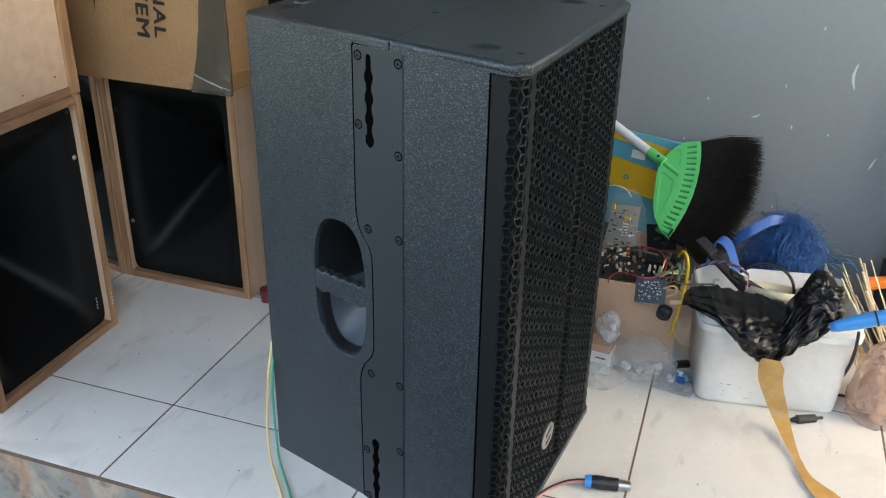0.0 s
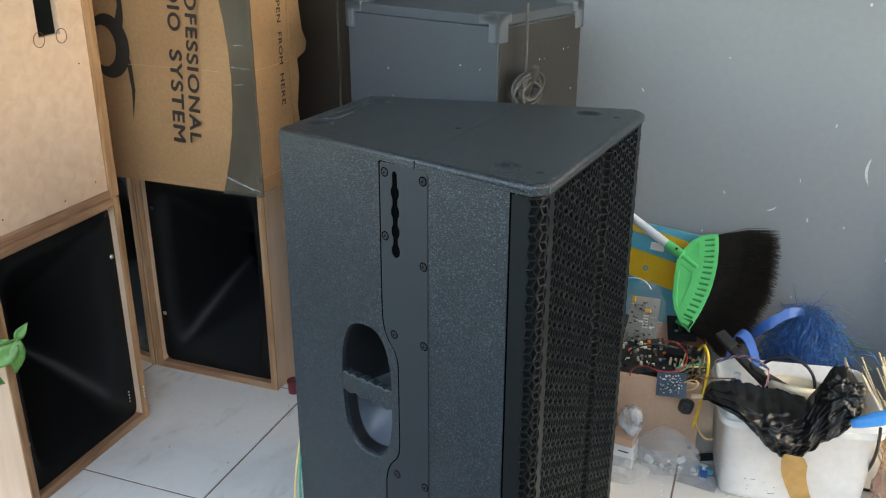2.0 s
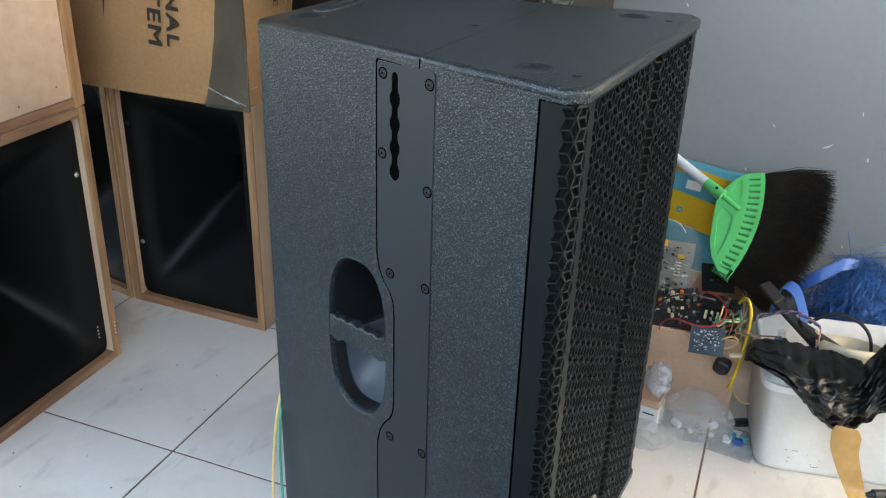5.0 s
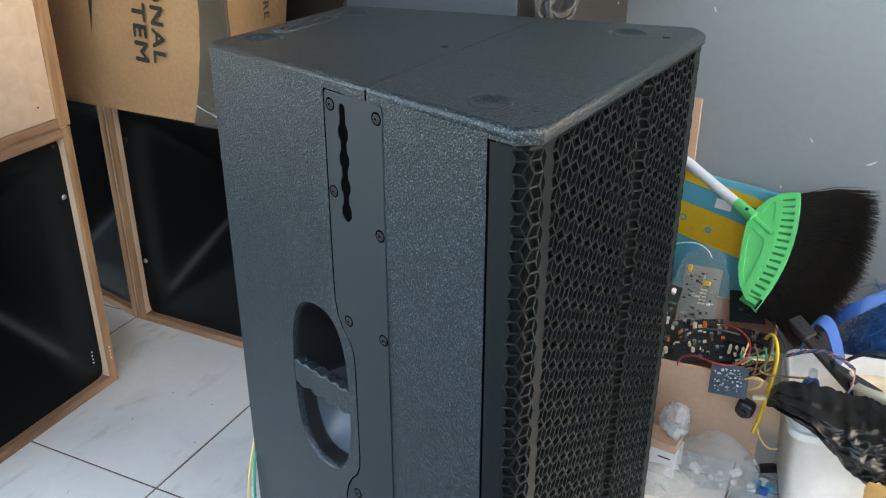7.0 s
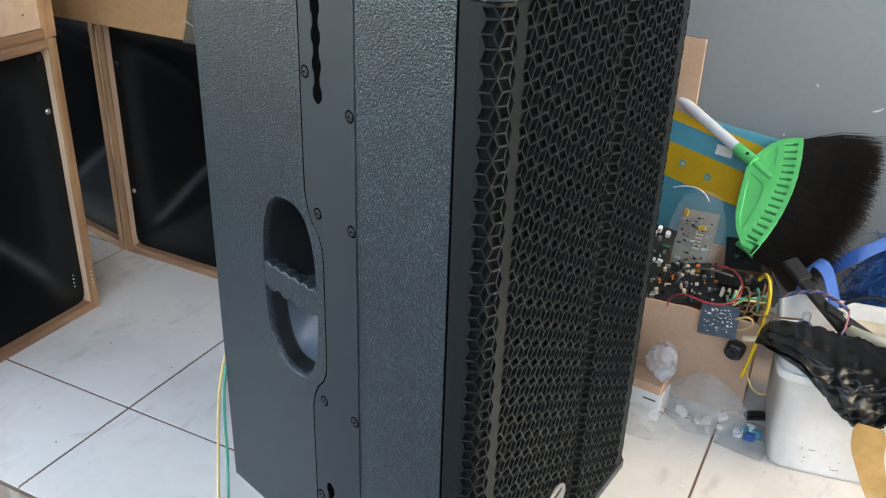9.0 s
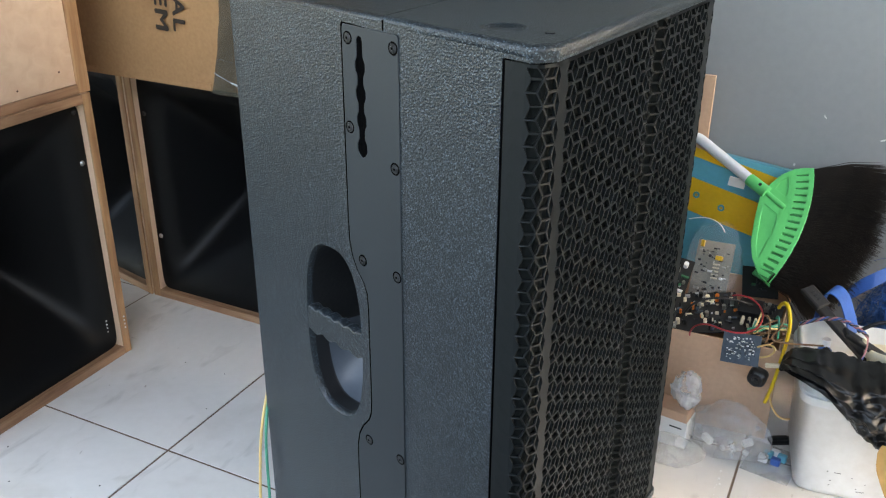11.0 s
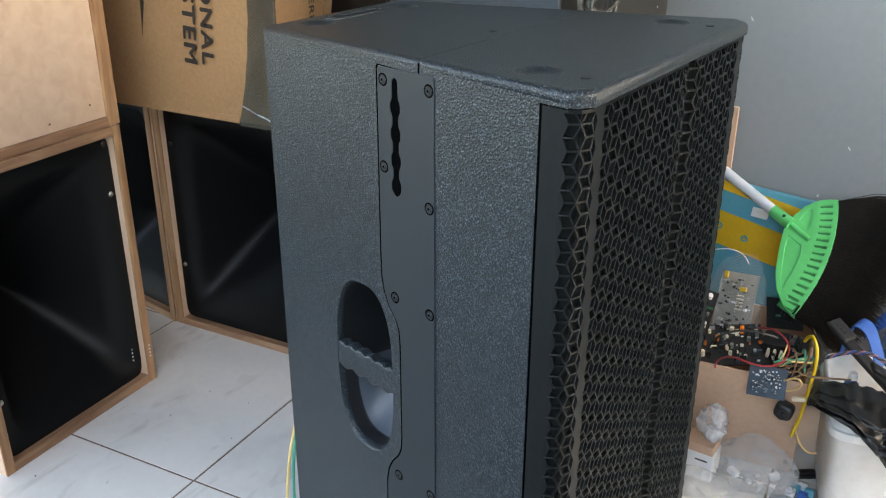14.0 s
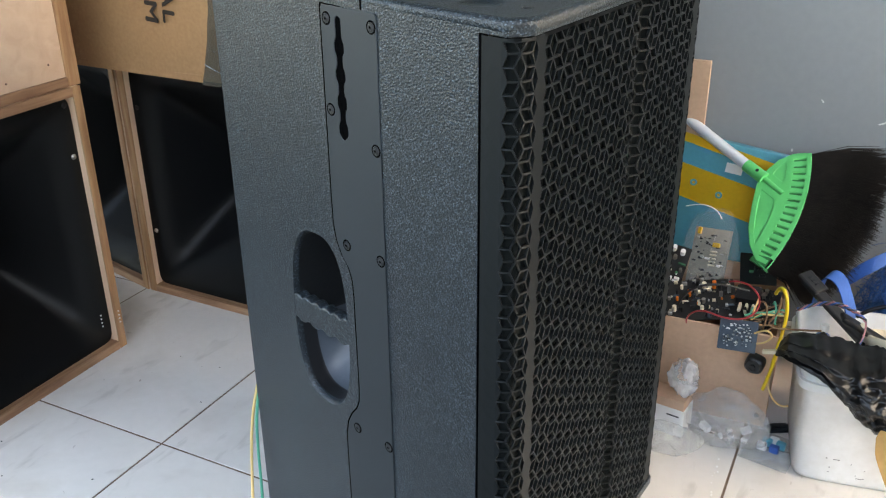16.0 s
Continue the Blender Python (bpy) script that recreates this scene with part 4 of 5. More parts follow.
# ---- printed box and board behind the broom ----
def print_box():
    t = thing("product_box", pose(-0.162, 1.700, 0.104, -5, 6, 0), "teal and yellow printed product box leaning on the wall", "box")
    w, h, d = 0.29, 0.25, 0.016
    part("box_body", box(-w / 2, w / 2, 0, d, 0, h, 0.002), M_TEAL, t)
    for lo, hi, name in ((0.125, 0.190, "yellow_band"), (0.228, 0.246, "yellow_band")):
        bm = bmesh.new()
        vs = [bm.verts.new((x, -0.0012, z)) for x, z in ((-w / 2 + 0.001, lo + 0.018), (w / 2 - 0.001, lo - 0.018), (w / 2 - 0.001, hi - 0.018), (-w / 2 + 0.001, hi + 0.016))]
        bm.faces.new(vs)
        part(name, bm, M_YELLOW, t)
    part("label", box(0.03, 0.060, -0.0022, -0.0014, 0.196, 0.214), M_WHITE, t, "small white label")
    for x, z in ((0.030, 0.150), (-0.02, 0.162)):
        q = part("printed_dot", sheet2d([oval(0, 0, 0.0065, 0.0065, 2.0, 24), oval(0, 0, 0.003, 0.003, 2.0, 16)], 0.0004), M_TEAL, t)
        q.matrix_local = pose(x, -0.0020, z, 90, 0, 0)
    return t


print_box()
brd = thing("board", pose(-0.18, 1.722, 0.0, 0, 0, 0), "narrow bare plywood offcut against the grey wall", "board")
part("panel", box(-0.09, 0.020, 0.0, 0.009, 0.0, 0.492, 0.001), M_CARD3, brd)


# ---- clutter: open carton with electronics ----
def junk_box():
    t = thing("open_carton", pose(-0.055, 1.372, 0, 0, 0, 4), "low open cardboard box filled with circuit boards", "cardboard box")
    w, d, h, k = 0.225, 0.25, 0.165, 0.004
    part("front_panel", box(-w / 2, w / 2, 0, k, 0, h, 0.001), M_CARD3, t)
    part("back_panel", box(-w / 2, w / 2, d - k, d, 0, h, 0.001), M_CARD3, t)
    part("side_panel", box(-w / 2, -w / 2 + k, k, d - k, 0, h, 0.001), M_CARD3, t)
    part("side_panel", box(w / 2 - k, w / 2, k, d - k, 0, h, 0.001), M_CARD3, t)
    part("base_panel", box(-w / 2 + k, w / 2 - k, k, d - k, 0, k), M_CARD3, t)
    return t


junk_box()


def board(w, h, m, material, label, seed, count, size=0.012, colors=None):
    """A circuit board with many small components standing on it."""
    t = thing("circuit_board", m, label, "circuit board")
    part("board", box(-w / 2, w / 2, -h / 2, h / 2, 0, 0.0018), material, t)
    rnd = random.Random(seed)
    colors = colors or (M_BLACKP, M_BLACKP, M_WHITE, M_YELLOW, M_STEEL, M_CREAM)
    for i in range(count):
        x, y = rnd.uniform(-w / 2 + 0.006, w / 2 - 0.006), rnd.uniform(-h / 2 + 0.006, h / 2 - 0.006)
        c = rnd.choice(colors)
        s = size * rnd.uniform(0.35, 0.8)
        if rnd.random() < 0.4:
            bm = cyl(s * 0.35, s * 0.35, s * rnd.uniform(0.8, 1.4), 10, Matrix.Translation((x, y, 0.0018)))
            part("capacitor", bm, c, t)
        else:
            a, b = s * rnd.uniform(0.4, 1.2), s * rnd.uniform(0.25, 0.6)
            bm = box(x - a / 2, x + a / 2, y - b / 2, y + b / 2, 0.0018, 0.0018 + s * rnd.uniform(0.3, 0.8), 0.0004, 1)
            part("component", bm, c, t)
    return t


gb = board(0.064, 0.118, pose(-0.092, 1.556, 0.184, 60, -4, -5), M_PCB, "grey circuit board with small components, propped in the box", 3, 70, 0.010, (M_STEEL, M_PCB, M_PCB, M_WHITE, M_BLACKP, M_SCREW, M_SCREW, M_BLACKP))
part("coil_block", box(0.004, 0.016, 0.026, 0.034, 0.0018, 0.010, 0.001), M_YELLOW, gb, "yellow block")
part("coil_block", box(-0.026, -0.020, 0.046, 0.058, 0.0018, 0.009, 0.001), M_YELLOW, gb, "yellow block")
for k in range(5):
    part("resistor", box(0.001, 0.013, 0.017 - 0.006 * k, 0.020 - 0.006 * k, 0.0018, 0.0055, 0.0012), M_CREAM, gb)
board(0.115, 0.10, pose(-0.075, 1.44, 0.168, 12, -6, 20), M_BLACKP, "dark circuit board with metal parts on the pile", 5, 90, 0.013, (M_BLACKP, M_BLACKP, M_STEEL, M_STEEL, M_CREAM, M_ORANGE, M_BLACKP, M_SCREW, M_PCBB, M_STEEL, M_BLACKP, M_CREAM))
kb = board(0.07, 0.085, pose(0.008, 1.44, 0.170, 30, -4, -4), M_BLACKP, "black circuit board with clips on the pile", 6, 60, 0.013, (M_BLACKP, M_BLACKP, M_STEEL, M_SCREW))
for k in range(3):
    part("clip", box(-0.022 + 0.010 * k, -0.018 + 0.010 * k, -0.012, 0.004, 0.0018, 0.012, 0.001), M_CREAM, kb, "pale metal clip")
part("heat_sink", box(-0.030, 0.006, 0.008, 0.036, 0.0018, 0.016, 0.001), M_BLACKP, kb)
board(0.057, 0.047, pose(0.003, 1.346, 0.172, 62, -8, -6), M_PCBB, "blue-grey circuit board hanging over the box edge", 8, 110, 0.0045, (M_WHITE, M_WHITE, M_STEEL, M_BLACKP))
board(0.045, 0.08, pose(-0.140, 1.50, 0.190, 40, 10, 6), M_BLACKP, "dark circuit board with white terminal blocks", 9, 16, 0.016, (M_WHITE, M_STEEL, M_WHITE, M_PCBG))
board(0.06, 0.06, pose(-0.012, 1.585, 0.175, 35, 0, 15), M_BLACKP, "dark circuit board with a few chips, under the broom", 12, 10, 0.016, (M_BLACKP, M_PCBG, M_SCREW))

wr = thing("plastic_bag", pose(-0.092, 1.560, 0.212, 60, -4, -5), "clear plastic bag wrapped round a circuit board", "plastic bag")
part("film", crumple(0.048, 0.066, 0.012, 0.22, 2.2, 33, 4), M_CLEAR2, wr)
# white connector tails and rods among the boards
jk = thing("panel_socket", pose(0.034, 1.342, 0.134, 0, 12, -6), "black square panel socket dangling over the box", "socket")
part("housing", box(-0.014, 0.014, -0.012, 0.012, -0.014, 0.014, 0.009, 4), M_BLACKP, jk)
q = part("ring", sheet2d([oval(0, 0, 0.010, 0.010, 2, 28), oval(0, 0, 0.0065, 0.0065, 2, 28)], 0.002, 0.0006), M_SCREW, jk)
q.matrix_local = pose(0, -0.0128, 0, 90, 0, 0)
q = part("core", cyl(0.004, 0.003, 0.003, 16), M_SCREW, jk)
q.matrix_local = pose(0, -0.011, 0, 90, 0, 0)


def wire(points, r, material, name, label):
    t = tube(points, r, material, name, None, label, 3)
    return tagged(t, label, "wire")


wire([(0.040, 1.41, 0.222), (0.048, 1.385, 0.251), (0.059, 1.376, 0.242), (0.064, 1.372, 0.217), (0.064, 1.366, 0.192), (0.060, 1.352, 0.160), (0.058, 1.345, 0.125), (0.050, 1.345, 0.090)], 0.0027, M_YWIRE, "yellow_cable", "thick yellow cable looping over the box edge")
wire([(0.05, 1.37, 0.10), (0.058, 1.36, 0.07), (0.075, 1.345, 0.062), (0.09, 1.35, 0.07)], 0.0016, M_CWIRE, "cream_cable", "thin cream cable hanging by the box")
wire([(-0.080, 1.372, 0.158), (-0.082, 1.366, 0.174), (-0.060, 1.352, 0.202), (-0.029, 1.342, 0.198), (-0.003, 1.340, 0.200), (0.014, 1.346, 0.204), (0.025, 1.362, 0.213), (0.023, 1.380, 0.225), (0.007, 1.400, 0.231), (-0.013, 1.404, 0.235), (-0.030, 1.41, 0.226)], 0.0014, M_RWIRE, "red_cable", "thin red wire looped on the circuit boards")
wire([(-0.097, 1.376, 0.186), (-0.090, 1.376, 0.207), (-0.074, 1.380, 0.221), (-0.051, 1.388, 0.228), (-0.026, 1.402, 0.224), (0.0, 1.42, 0.212)], 0.0018, M_BLACKP, "black_cable", "black wire curving over the circuit boards")
wire([(0.054, 1.36, 0.240), (0.056, 1.356, 0.218), (0.040, 1.352, 0.203), (0.045, 1.350, 0.193), (0.072, 1.352, 0.197), (0.115, 1.356, 0.204)], 0.0015, M_BWIRE, "brown_cable", "brown wire bent over the box edge to the pail")
wire([(0.026, 1.345, 0.182), (0.038, 1.338, 0.195), (0.050, 1.336, 0.196), (0.054, 1.335, 0.186), (0.042, 1.334, 0.174), (0.030, 1.340, 0.168)], 0.0015, M_CWIRE, "cream_cable", "cream wire curled beside the small circuit board")
wire([(0.022, 1.38, 0.215), (0.033, 1.374, 0.234), (0.041, 1.370, 0.205), (0.034, 1.366, 0.180)], 0.0014, M_BWIRE, "thin_wire", "tangled thin wire on the junk pile")
wire([(0.042, 1.385, 0.216), (0.044, 1.378, 0.233), (0.049, 1.374, 0.212), (0.050, 1.370, 0.190)], 0.0016, M_GWIRE, "thin_wire", "tangled thin green wire on the junk pile")
cn = thing("wire_connector", pose(0.052, 1.335, 0.163, 0, -14, 0), "small white plug on the wires beside the socket", "connector")
part("housing", box(-0.010, 0.010, -0.003, 0.003, -0.003, 0.003, 0.0008), M_CREAM, cn)
for k, (mm, dz) in enumerate(((M_BWIRE, 0.0), (M_BWIRE, 0.006), (M_CWIRE, 0.010), (M_GWIRE, 0.014), (M_BWIRE, -0.006))):
    rn = random.Random(40 + k)
    pts = [(0.03 + 0.045 * math.cos(a * 1.4 + k) * rn.uniform(0.4, 1.0), 1.40 + 0.03 * math.sin(a * 2 + k), 0.178 + dz + 0.014 * math.sin(a * 3 + k)) for a in (0, 0.7, 1.4, 2.1, 2.8, 3.5, 4.2)]
    wire(pts, 0.0014, mm, "thin_wire", "tangled thin wire on the junk pile")

for k, mm in enumerate((M_STRAP, M_PWIRE, M_CABLE)):
    pts = [(0.075 + 0.095 * s, 1.385 - 0.02 * s + 0.0022 * math.sin(34 * s + 2.1 * k), 0.215 + 0.028 * math.sin(2.6 * s) + 0.0022 * math.cos(34 * s + 2.1 * k)) for s in np.linspace(0, 1, 44)]
    pts += [(0.172, 1.35, 0.205 - 0.002 * k), (0.16 - 0.003 * k, 1.335, 0.185)]
    wire(pts, 0.0012, mm, "twisted_wire", "strand of a twisted wire lead over the pail")


wire([(-0.150, 1.60, 0.262), (-0.130, 1.60, 0.270), (-0.108, 1.595, 0.274), (-0.090, 1.59, 0.266), (-0.084, 1.588, 0.254)], 0.0010, M_WHITE, "white_cable", "short white cable looping over the circuit board")


# ---- white pail with bag, tape and what lies in it ----
def pail():
    t = thing("pail", pose(0.221, 1.387, 0, 0, 0, 11), "white rectangular plastic pail holding rubbish", "pail")
    k = 48
    bm = bmesh.new()
    rows = []
    for z, a, b in ((0.0, 0.121, 0.086), (0.002, 0.1245, 0.0895), (0.010, 0.1262, 0.091), (0.165, 0.134, 0.099), (0.168, 0.138, 0.103), (0.186, 0.139, 0.104), (0.188, 0.137, 0.102), (0.187, 0.133, 0.098), (0.02, 0.120, 0.084), (0.016, 0.11, 0.07)):
        rows.append([bm.verts.new((x, y, z)) for x, y in oval(0, 0, a, b, 9, k)])
    for a, b in zip(rows, rows[1:]):
        for i in range(k):
            j = (i + 1) % k
            bm.faces.new((a[i], a[j], b[j], b[i]))
    bm.faces.new(rows[0][::-1])
    bm.faces.new(rows[-1])
    part("body", bm, M_PAIL, t, smooth=True)
    bm = bmesh.new()
    rows = [[bm.verts.new((x, y, z)) for x, y in oval(0, 0, a, b, 9, k)] for z, a, b in ((0.158, 0.1340, 0.0990), (0.1575, 0.1415, 0.1065), (0.170, 0.1425, 0.1075), (0.1705, 0.1370, 0.1020))]
    for a, b in zip(rows, rows[1:]):
        for i in range(k):
            j = (i + 1) % k
            bm.faces.new((a[i], a[j], b[j], b[i]))
    part("rim", bm, M_PAIL, t)
    rnd = random.Random(5)
    for i in range(9):
        x, z = rnd.uniform(-0.085, -0.03), rnd.uniform(0.012, 0.05)
        y = -(0.0912 + 0.008 * z / 0.165) - 0.0004
        part("stain", box(x, x + rnd.choice((0.001, 0.002, 0.003, 0.009)), y - 0.0004, y, z, z + rnd.uniform(0.0005, 0.0016)), M_SCREW, t, "dark scuff")
    return t


pail()
ip = thing("tub", pose(0.222, 1.350, 0.046, -18, 0, 0), "round cream plastic tub inside the pail", "tub")
bm = bmesh.new()
rows = [[bm.verts.new((r * math.cos(a), r * math.sin(a), z)) for a in (2 * math.pi * i / 36 for i in range(36))] for r, z in ((0.042, 0.0), (0.050, 0.145), (0.054, 0.145), (0.054, 0.158), (0.051, 0.159), (0.048, 0.145), (0.04, 0.01))]
for a, b in zip(rows, rows[1:]):
    for i in range(36):
        bm.faces.new((a[i], a[(i + 1) % 36], b[(i + 1) % 36], b[i]))
bm.faces.new(rows[-1])
part("body", bm, M_CREAM, ip, smooth=True)


def bin_bag():
    """A black bag draped over the pail's front rim: long folds from its tip, crumpled facets elsewhere."""
    t = thing("bin_bag", pose(0.209, 1.272, 0.0), "crumpled shiny black plastic bag draped over the pail", "plastic bag")
    top = ((0.0, -0.143, 0.210), (0.10, -0.134, 0.230), (0.24, -0.098, 0.241), (0.42, -0.046, 0.237), (0.55, -0.012, 0.238), (0.66, 0.030, 0.228), (0.73, 0.046, 0.258), (0.80, 0.062, 0.286), (0.88, 0.086, 0.282), (0.95, 0.106, 0.256), (1.0, 0.113, 0.234))
    low = ((0.0, -0.141, 0.204), (0.12, -0.108, 0.188), (0.27, -0.068, 0.168), (0.42, -0.034, 0.134), (0.55, 0.000, 0.104), (0.70, 0.036, 0.120), (0.80, 0.064, 0.147), (0.88, 0.088, 0.174), (0.95, 0.104, 0.200), (1.0, 0.114, 0.230))

    def along(line, f):
        for (a, x0, z0), (b, x1, z1) in zip(line, line[1:]):
            if f <= b + 1e-9:
                k = (f - a) / (b - a)
                k = 0.5 * k + 0.5 * k * k * (3 - 2 * k)
                return x0 + (x1 - x0) * k, z0 + (z1 - z0) * k

    rnd = random.Random(52)
    nu, nv = 110, 70
    bm = bmesh.new()
    g = []
    for j in range(nv + 1):
        row = []
        for i in range(nu + 1):
            f = min(1.0, max(0.0, (i + (rnd.uniform(-0.25, 0.25) if 0 < i < nu else 0)) / nu))
            q = min(1.0, max(0.0, (j + (rnd.uniform(-0.25, 0.25) if 0 < j < nv else 0)) / nv))
            (xa, za), (xb, zb) = along(top, f), along(low, f)
            x, z = xa + (xb - xa) * q, za + (zb - za) * q
            swell = math.sin(math.pi * min(1.0, 0.10 + 0.86 * q)) * (0.35 + 0.65 * math.sin(math.pi * min(1.0, 0.08 + 0.9 * f)))
            y = 0.016 - 0.050 * swell + 0.050 * (1 - q) ** 3
            strand = max(0.0, min(1.0, (0.52 - f) / 0.2))
            ph = q * 5.4 + 0.9 * noise.noise(Vector((f * 3.0, q * 1.5, 4.0))) + f * 1.2
            pleat = abs((ph % 1.0) * 2 - 1)
            lump = 1 - 2.0 * abs(noise.noise(Vector((f * 8.5, q * 3.6, 7.0)))) - 1.1 * abs(noise.noise(Vector((f * 17 + q * 7, q * 10, 1.0)))) - 0.26 * abs(noise.noise(Vector((f * 30 - q * 14, q * 22, 2.0))))
            y -= strand * 0.010 * pleat + (1 - strand) * 0.015 * lump * min(1.0, 4 * q + 0.25) 
            z += -0.020 * (1 - q) ** 3 * min(1.0, max(0.0, (0.86 - f) / 0.12)) + 0.004 * noise.noise(Vector((f * 20, q * 6, 3.0))) + (0.006 * noise.noise(Vector((f * 34, 5.0, 9.0))) if j in (0, nv) else 0)
            row.append(bm.verts.new((x, y, z)))
        g.append(row)
    for j in range(nv):
        for i in range(nu):
            a, b, c, d = g[j][i], g[j + 1][i], g[j + 1][i + 1], g[j][i + 1]
            if rnd.random() < 0.5:
                bm.faces.new((a, b, c))
                bm.faces.new((a, c, d))
            else:
                bm.faces.new((a, b, d))
                bm.faces.new((b, c, d))
    drape = part("drape", bm, M_BAG, t, smooth=True)
    # the twisted knot that stands up at the end
    q = part("bunched_end", crumple(0.030, 0.022, 0.034, 0.30, 2.4, 3, 5, None, 0.9), M_BAG, t, smooth=True)
    q.matrix_local = pose(0.078, 0.020, 0.240, 10, 20, 0)
    return t


bin_bag()


def ribbon(points, widths, dirs, material, name, label, category, thick=0.0006):
    """A strip of tape through points, each with its half width and side direction."""
    smooth_p, smooth_w, smooth_d = [], [], []
    for i in range(len(points) - 1):
        quad = [Vector(points[min(max(i + k, 0), len(points) - 1)]) for k in (-1, 0, 1, 2)]
        for k in range(5):
            f = k / 5
            smooth_p.append(0.5 * (2 * quad[1] + (quad[2] - quad[0]) * f + (2 * quad[0] - 5 * quad[1] + 4 * quad[2] - quad[3]) * f * f + (3 * quad[1] - quad[0] - 3 * quad[2] + quad[3]) * f ** 3))
            smooth_w.append(widths[i] * (1 - f) + widths[i + 1] * f)
            smooth_d.append(Vector(dirs[i]) * (1 - f) + Vector(dirs[i + 1]) * f)
    points, widths, dirs = smooth_p + [Vector(points[-1])], smooth_w + [widths[-1]], smooth_d + [Vector(dirs[-1])]
    bm = bmesh.new()
    prev = None
    for p, w, d in zip(points, widths, dirs):
        p, d = Vector(p), Vector(d).normalized()
        row = [bm.verts.new(p - d * w), bm.verts.new(p), bm.verts.new(p + d * w)]
        if prev:
            for k in (0, 1):
                bm.faces.new((prev[k], prev[k + 1], row[k + 1], row[k]))
        prev = row
    ob = part(name, bm, material, None, label, smooth=False)
    ob.modifiers.new("thickness", "SOLIDIFY").thickness = thick
    return tagged(ob, label, category)


ribbon([(0.229, 1.238, 0.140), (0.232, 1.243, 0.122), (0.236, 1.248, 0.09), (0.252, 1.248, 0.05), (0.266, 1.236, 0.024), (0.282, 1.200, 0.010), (0.296, 1.160, 0.007), (0.312, 1.115, 0.006), (0.345, 1.078, 0.004), (0.385, 1.040, 0.003), (0.46, 1.0, 0.003)],
       [0.0150, 0.0215, 0.0205, 0.0180, 0.0145, 0.0095, 0.0050, 0.0095, 0.020, 0.024, 0.024],
       [(1, 0, 0)] * 5 + [(1, 0.1, 0), (0.9, 0.3, 0.15), (0.8, 0.6, 0), (0.5, 0.8, 0), (0.5, 0.85, 0), (0.5, 0.85, 0)],
       M_TAPEC, "tape_strip", "strip of amber packing tape hanging from the bag to the floor", "tape")

# things lying in and round the pail
br = thing("bracket", pose(0.135, 1.41, 0.205, 0, 28, -28), "flat black plastic bracket lying across the pail", "bracket")
part("bar", box(-0.075, 0.075, -0.011, 0.011, -0.004, 0.004, 0.0025), M_BLACKP, br)
part("head", box(-0.085, -0.045, -0.015, 0.015, 0.002, 0.009, 0.003), M_BLACKP, br)
for x in (-0.073, -0.066, -0.059):
    part("button", box(x - 0.002, x + 0.002, -0.004, 0.004, 0.0085, 0.0098, 0.0005), M_SCREW, br)
br2 = thing("bracket", pose(0.18, 1.385, 0.20, 10, 32, 24), "black plastic bracket with a bolt, on the pail", "bracket")
part("bar", box(-0.055, 0.045, -0.010, 0.010, -0.004, 0.004, 0.003), M_BLACKP, br2)
q = part("bolt", cyl(0.005, 0.004, 0.004, 14), M_CREAM, br2)
q.matrix_local = Matrix.Translation((-0.02, 0, 0.004))
sb = thing("spray_bottle", pose(0.116, 1.402, 0.128, 0, 0, 0), "small blue plastic bottle standing in the pile", "bottle")
bm = bmesh.new()
rows = [[bm.verts.new((r * math.cos(a), r * math.sin(a), z)) for a in (2 * math.pi * i / 24 for i in range(24))] for r, z in ((0.011, 0.0), (0.013, 0.003), (0.013, 0.038), (0.010, 0.046), (0.0055, 0.050), (0.0055, 0.054))]
for a, b in zip(rows, rows[1:]):
    for i in range(24):
        bm.faces.new((a[i], a[(i + 1) % 24], b[(i + 1) % 24], b[i]))
bm.faces.new(rows[0][::-1])
part("bottle", bm, M_STRAP, sb, smooth=True)
part("cap", cyl(0.0068, 0.0062, 0.010, 18, Matrix.Translation((0, 0, 0.0535))), M_WHITE, sb)
ribbon([(0.095, 1.47, 0.19), (0.098, 1.468, 0.225), (0.108, 1.462, 0.246), (0.124, 1.458, 0.24), (0.138, 1.452, 0.215), (0.15, 1.448, 0.185)], [0.015] * 6, [(0.3, 0.9, 0.1)] * 6, M_STRAP, "blue_strap", "folded blue webbing strap on the junk pile", "strap", 0.0015)
ribbon([(0.118, 1.572, 0.180), (0.142, 1.572, 0.208), (0.168, 1.574, 0.232), (0.196, 1.586, 0.250), (0.222, 1.606, 0.246)], [0.012, 0.014, 0.013, 0.011, 0.007], [(0, 0.4, 0.9)] * 5, M_STRAP, "blue_strap", "blue webbing strap along the raffia bundle", "strap", 0.0015)


